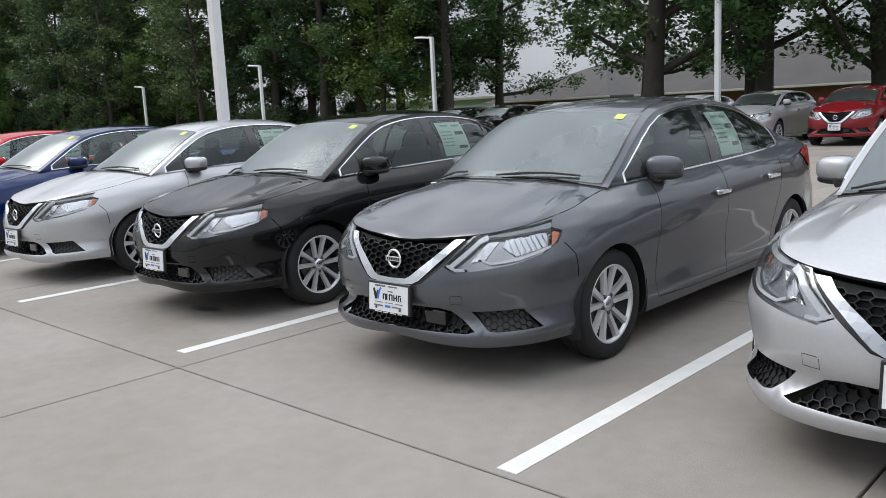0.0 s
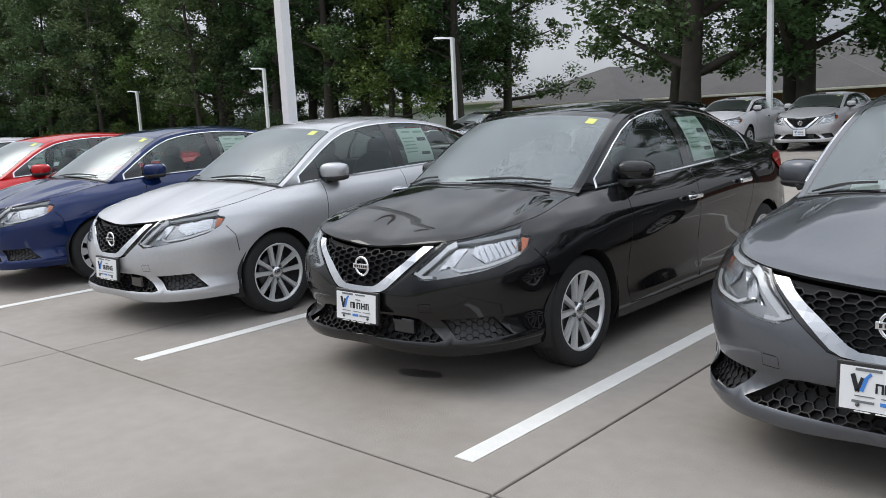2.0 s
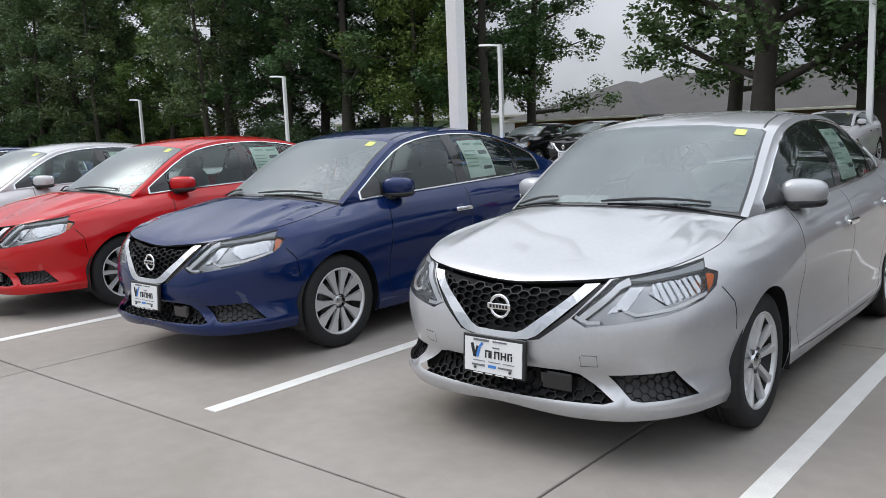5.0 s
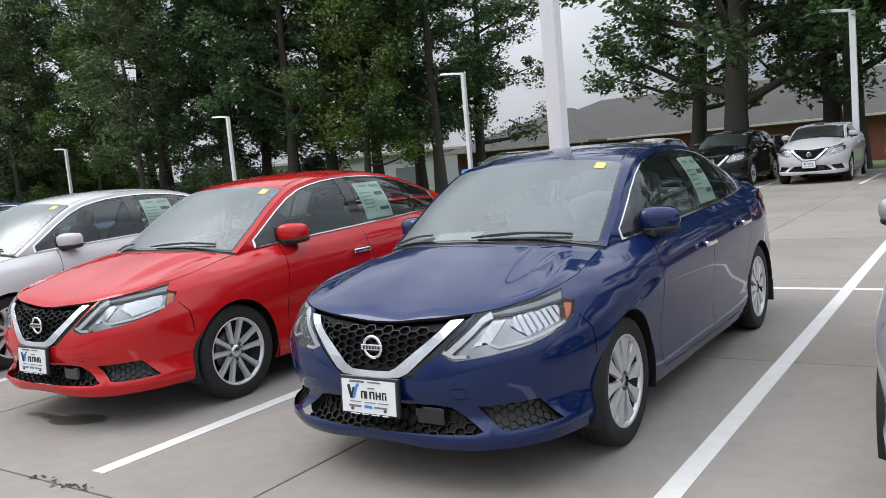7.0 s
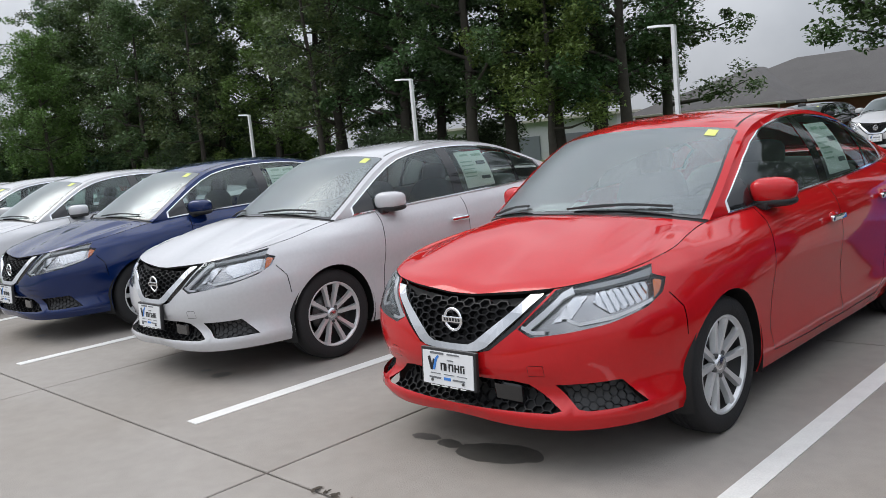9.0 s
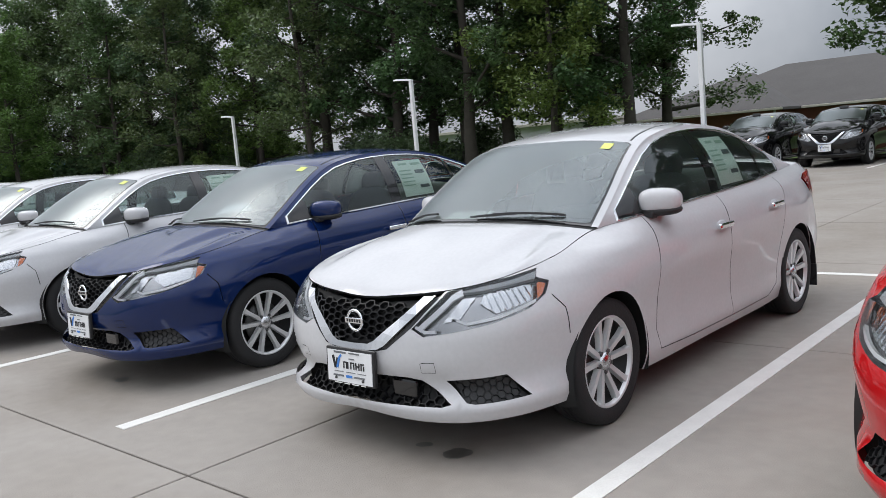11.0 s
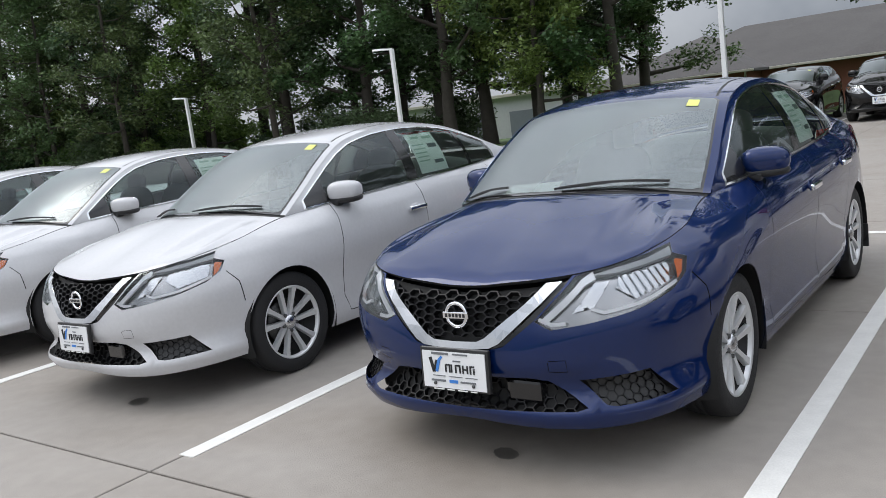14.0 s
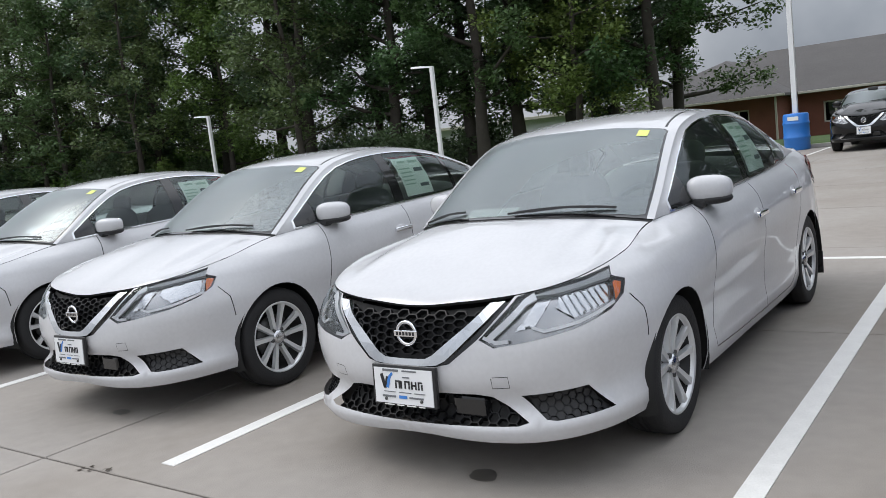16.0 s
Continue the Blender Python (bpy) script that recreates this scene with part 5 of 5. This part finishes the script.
# ---- trees ----
BARK = mat("grey_brown_bark", (0.055, 0.048, 0.040), 0.95, var=0.3, scale=3, bump=0.9, bump_scale=18)


def leaf_material(name, color):
    m = bpy.data.materials.new(name)
    m.use_nodes = True
    n, l = m.node_tree.nodes, m.node_tree.links
    b = n["Principled BSDF"]
    geo, hsv, mr, mr2 = n.new("ShaderNodeNewGeometry"), n.new("ShaderNodeHueSaturation"), n.new("ShaderNodeMapRange"), n.new("ShaderNodeMapRange")
    hsv.inputs["Color"].default_value = (*color, 1)
    mr.inputs["To Min"].default_value, mr.inputs["To Max"].default_value = 0.55, 1.5
    mr2.inputs["To Min"].default_value, mr2.inputs["To Max"].default_value = 0.475, 0.525
    info = n.new("ShaderNodeObjectInfo")
    l.new(geo.outputs["Random Per Island"], mr.inputs["Value"])
    l.new(info.outputs["Random"], mr2.inputs["Value"])
    l.new(mr.outputs["Result"], hsv.inputs["Value"])
    l.new(mr2.outputs["Result"], hsv.inputs["Hue"])
    l.new(hsv.outputs["Color"], b.inputs["Base Color"])
    b.inputs["Roughness"].default_value = 0.55
    tr, mx = n.new("ShaderNodeBsdfTranslucent"), n.new("ShaderNodeMixShader")
    mx.inputs[0].default_value = 0.30
    l.new(hsv.outputs["Color"], tr.inputs["Color"])
    l.new(b.outputs[0], mx.inputs[1])
    l.new(tr.outputs[0], mx.inputs[2])
    l.new(mx.outputs[0], n["Material Output"].inputs["Surface"])
    return m


LEAF = leaf_material("green_leaves", (0.085, 0.140, 0.052))
LEAF_LIGHT = leaf_material("light_green_leaves", (0.125, 0.195, 0.050))
LEAF_DARK = leaf_material("dark_green_leaves", (0.070, 0.116, 0.054))


def tube(vs, fs, path, radii, n=7):
    k0 = len(vs)
    for i, (p, r) in enumerate(zip(path, radii)):
        a, b = path[max(i - 1, 0)], path[min(i + 1, len(path) - 1)]
        d = (Vector(b) - Vector(a)).normalized()
        u = d.orthogonal().normalized()
        w = d.cross(u)
        for j in range(n):
            t = 2 * math.pi * j / n
            vs.append(tuple(Vector(p) + r * (u * math.cos(t) + w * math.sin(t))))
    for i in range(len(path) - 1):
        for j in range(n):
            fs.append((k0 + i * n + j, k0 + i * n + (j + 1) % n, k0 + (i + 1) * n + (j + 1) % n, k0 + (i + 1) * n + j))


def tree(seed, height, spread, bare, leaves, size, leaf_mat, radius=0.26, lean=0.0, density=1.0):
    """A tapered trunk with limbs, and a crown of loose leaf clumps with gaps. bare: height of the lowest leaves."""
    rng = random.Random(seed)
    t = new("tree")
    vs, fs = [], []
    path = [(0, 0, -0.3)]
    x = y = 0.0
    for i in range(1, 9):
        x += rng.uniform(-0.16, 0.16) + lean * 0.25
        y += rng.uniform(-0.16, 0.16)
        path.append((x, y, height * 0.86 * i / 8))
    radii = [radius * (1.25 if i == 0 else 1.0 - 0.10 * i) for i in range(9)]
    tube(vs, fs, path, radii, 9)
    clumps = []
    n_limb = int(15 * density)
    for k in range(n_limb):
        f = (k + rng.random()) / n_limb
        z0 = bare * 0.75 + (height * 0.84 - bare * 0.75) * f
        q = min(z0 / (height * 0.86) * 8, 7.99)
        i = int(q)
        a, b = Vector(path[i]), Vector(path[i + 1])
        p0 = a.lerp(b, q - i)
        ang = k * 2.4 + rng.uniform(-0.5, 0.5)
        reach = spread * (0.55 + 0.5 * math.sin(math.pi * min(1, 0.15 + 0.9 * f))) * rng.uniform(0.7, 1.05) * (1.0 - 0.45 * f)
        rise = rng.uniform(0.05, 0.75) * reach
        pts = [p0]
        for s in (0.35, 0.7, 1.0):
            pts.append(p0 + Vector((math.cos(ang) * reach * s + rng.uniform(-0.25, 0.25), math.sin(ang) * reach * s + rng.uniform(-0.25, 0.25), rise * s ** 1.3 + rng.uniform(-0.2, 0.2))))
        r0 = radius * (0.42 - 0.22 * f)
        tube(vs, fs, [tuple(p) for p in pts], [r0, r0 * 0.7, r0 * 0.42, r0 * 0.15], 5)
        for s, p in zip((0.5, 0.75, 1.0), pts[1:]):
            for _ in range(3):
                c = p + Vector((rng.gauss(0, 0.5), rng.gauss(0, 0.5), rng.gauss(0, 0.4)))
                clumps.append((c, rng.uniform(0.45, 1.0)))
    for _ in range(8):
        clumps.append((Vector((path[-1][0] + rng.gauss(0, 0.9), path[-1][1] + rng.gauss(0, 0.9), height * rng.uniform(0.84, 0.98))), rng.uniform(0.5, 0.9)))
    clumps = [(c, r) for c, r in clumps if c.z > bare * 0.85]
    thing("trunk", vs, fs, BARK, t, "grey-brown trunk with bare lower limbs")
    lv, lf = [], []
    per = max(1, int(leaves / len(clumps)))
    for c, r in clumps:
        for _ in range(per):
            d = Vector((rng.gauss(0, 1), rng.gauss(0, 1), rng.gauss(0, 1))).normalized() * r * (rng.random() ** 0.45)
            p = c + Vector((d.x, d.y, d.z * 0.75))
            u = Vector((rng.gauss(0, 1), rng.gauss(0, 1), rng.gauss(0, 0.5))).normalized()
            w = u.cross(Vector((rng.gauss(0, 0.6), rng.gauss(0, 0.6), 1))).normalized()
            s = size * rng.uniform(0.6, 1.25)
            k = len(lv)
            lv += [tuple(p - u * s), tuple(p + w * s * 0.6 - u * s * 0.1), tuple(p + u * s + Vector((0, 0, -s * 0.25))), tuple(p - w * s * 0.6 - u * s * 0.1)]
            lf.append((k, k + 1, k + 2, k + 3))
    thing("crown", lv, lf, leaf_mat, t, "loose green leaves", smooth=False)
    return t


def bush(seed, r, h, leaves, size, leaf_mat):
    rng = random.Random(seed)
    lv, lf = [], []
    blobs = [(Vector((rng.gauss(0, r * 0.5), rng.gauss(0, r * 0.5), rng.uniform(0.1, 0.8) * h)), rng.uniform(0.3, 0.6) * r) for _ in range(12)]
    for _ in range(leaves):
        c, q = rng.choice(blobs)
        d = Vector((rng.gauss(0, 1), rng.gauss(0, 1), rng.gauss(0, 1))).normalized() * q * (rng.random() ** 0.4)
        p = c + d
        p.z = max(p.z, 0.02)
        u = Vector((rng.gauss(0, 1), rng.gauss(0, 1), rng.gauss(0, 0.6))).normalized()
        w = u.orthogonal().normalized()
        s = size * rng.uniform(0.6, 1.2)
        k = len(lv)
        lv += [tuple(p - u * s), tuple(p + w * s * 0.45), tuple(p + u * s), tuple(p - w * s * 0.45)]
        lf.append((k, k + 1, k + 2, k + 3))
    ob = thing("bush", lv, lf, leaf_mat, smooth=False)
    return ob


KINDS = [tree(11, 20.0, 5.2, 3.4, 21000, 0.125, LEAF, 0.34, density=1.3), tree(12, 18.0, 4.8, 2.6, 20000, 0.12, LEAF_DARK, 0.28, density=1.3), tree(13, 22.0, 5.2, 4.4, 21000, 0.13, LEAF_DARK, 0.36, density=1.3),
         tree(14, 14.5, 3.8, 2.2, 18000, 0.11, LEAF_LIGHT, 0.20, density=1.3), tree(15, 20.0, 5.8, 3.0, 22000, 0.13, LEAF, 0.34, density=1.4), tree(16, 16.0, 4.0, 2.6, 10000, 0.12, LEAF, 0.20),
         tree(17, 18.0, 8.6, 2.7, 28000, 0.13, LEAF, 0.40, density=1.7)]
TREE_LABEL = ("tall broad-leaved tree in the wood behind the lot", "dark green broad-leaved tree behind the lot", "tall dark tree with a bare lower trunk", "light green young tree at the edge of the wood",
              "wide-crowned green tree behind the lot", "slender tree with sparse leaves", "broad green tree with a thick trunk and low boughs")
PLACES = [(-11.9, 33.6, 6, 2.1), (-8.0, 34.6, 6, 4.0), (-3.6, 33.6, 1, 1.0), (-15.44, 30.8, 6, 0.0), (-12.8, 34.56, 2, 2.0), (-18.2, 35.0, 4, 1.0), (-5.15, 34.04, 0, 4.0), (-0.33, 36.66, 4, 0.7), (5.43, 35.09, 2, 2.2), (-40.45, 34.15, 0, 0.5), (-42.65, 36.66, 2, 1.5),
          (-35.42, 34.56, 3, 0.0), (-33.2, 38.0, 0, 2.6), (-37.62, 38.23, 4, 3.3), (-45.9, 34.04, 4, 2.0), (-49.04, 36.87, 1, 0.4), (-52.18, 34.35, 2, 4.4), (-55.32, 37.18, 0, 5.0), (-58.47, 34.15, 3, 1.0),
          (-61.61, 36.14, 4, 3.0), (-65.27, 33.73, 1, 2.2), (-68.94, 36.66, 2, 0.2), (-74.28, 31.0, 5, 1.3), (-71.56, 33.52, 0, 1.1), (-77.84, 35.09, 3, 0.0), (-81.51, 31.95, 4, 2.7), (-85.17, 28.28, 3, 5.5),
          (-88.32, 32.47, 0, 4.0), (-91.46, 25.14, 3, 2.0), (-87.79, 20.95, 3, 1.0), (-95.65, 18.85, 3, 0.0), (-46.0, 37.5, 0, 0.3), (-58.0, 38.0, 2, 1.7), (-74.5, 37.5, 1, 4.1), (-82.0, 34.0, 2, 0.9),
          (-88.0, 30.5, 3, 5.1), (-95.0, 27.0, 0, 2.2), (-98.0, 20.0, 3, 1.0), (-100.0, 36.0, 2, 2.0), (-49.0, 30.5, 5, 1.0),
          (-63.0, 30.8, 5, 2.0), (-106.0, 14.0, 3, 2.0), (-104.0, 6.0, 0, 1.0), (-40.0, 37.0, 2, 2.0), (-79.0, 26.5, 3, 2.0), (-70.5, 30.2, 5, 3.0), (-89.0, 19.0, 3, 4.0), (-95.0, 12.0, 3, 0.4),
          (-34.6, 44.5, 4, 0.4), (-36.5, 41.0, 1, 2.4), (-39.5, 45.0, 0, 1.1)]
used = set()
for x, y, k, turn in PLACES:
    m = Matrix.Translation((x, y, GROUND_Z(y) - 0.14)) @ Matrix.Rotation(turn, 4, "Z")
    if k in used:
        ob = copy_thing(KINDS[k], m)
    else:
        ob = KINDS[k]
        ob.matrix_basis = m
        used.add(k)
    if (x, k) == (-15.44, 6):
        ob.scale = (1.14, 1.14, 1.14)
    tagged(ob, TREE_LABEL[k], "tree", "wood behind the lot")
rng = random.Random(5)
BUSHES = [bush(31, 1.6, 2.2, 3200, 0.13, LEAF_LIGHT), bush(32, 2.0, 3.0, 4200, 0.14, LEAF_DARK), bush(33, 1.3, 1.6, 2600, 0.12, LEAF)]
used = set()
for i in range(52):
    x, y = -44 - 1.9 * (i % 26) + rng.uniform(-0.8, 0.8), 31.5 + rng.uniform(-0.5, 1.8) + (6.5 if i > 25 else 0)
    if x < -76:
        y -= (-76 - x) * 0.9
    k = (i * 2 + (i % 5 == 0)) % 3 if x > -66 else (0, 1, 0, 2)[i % 4]
    s = rng.uniform(0.55, 0.9) if x > -62 else rng.uniform(1.0, 1.35)
    s = s * 1.5 if i > 25 else s
    m = Matrix.Translation((x, y, 0.0)) @ Matrix.Rotation(rng.uniform(0, 6), 4, "Z")
    if k in used:
        ob = copy_thing(BUSHES[k], m)
    else:
        ob = BUSHES[k]
        ob.matrix_basis = m
        used.add(k)
    ob.scale = (s, s, s)
    tagged(ob, "dense green bush at the edge of the wood", "bush", "bushes behind the lot")
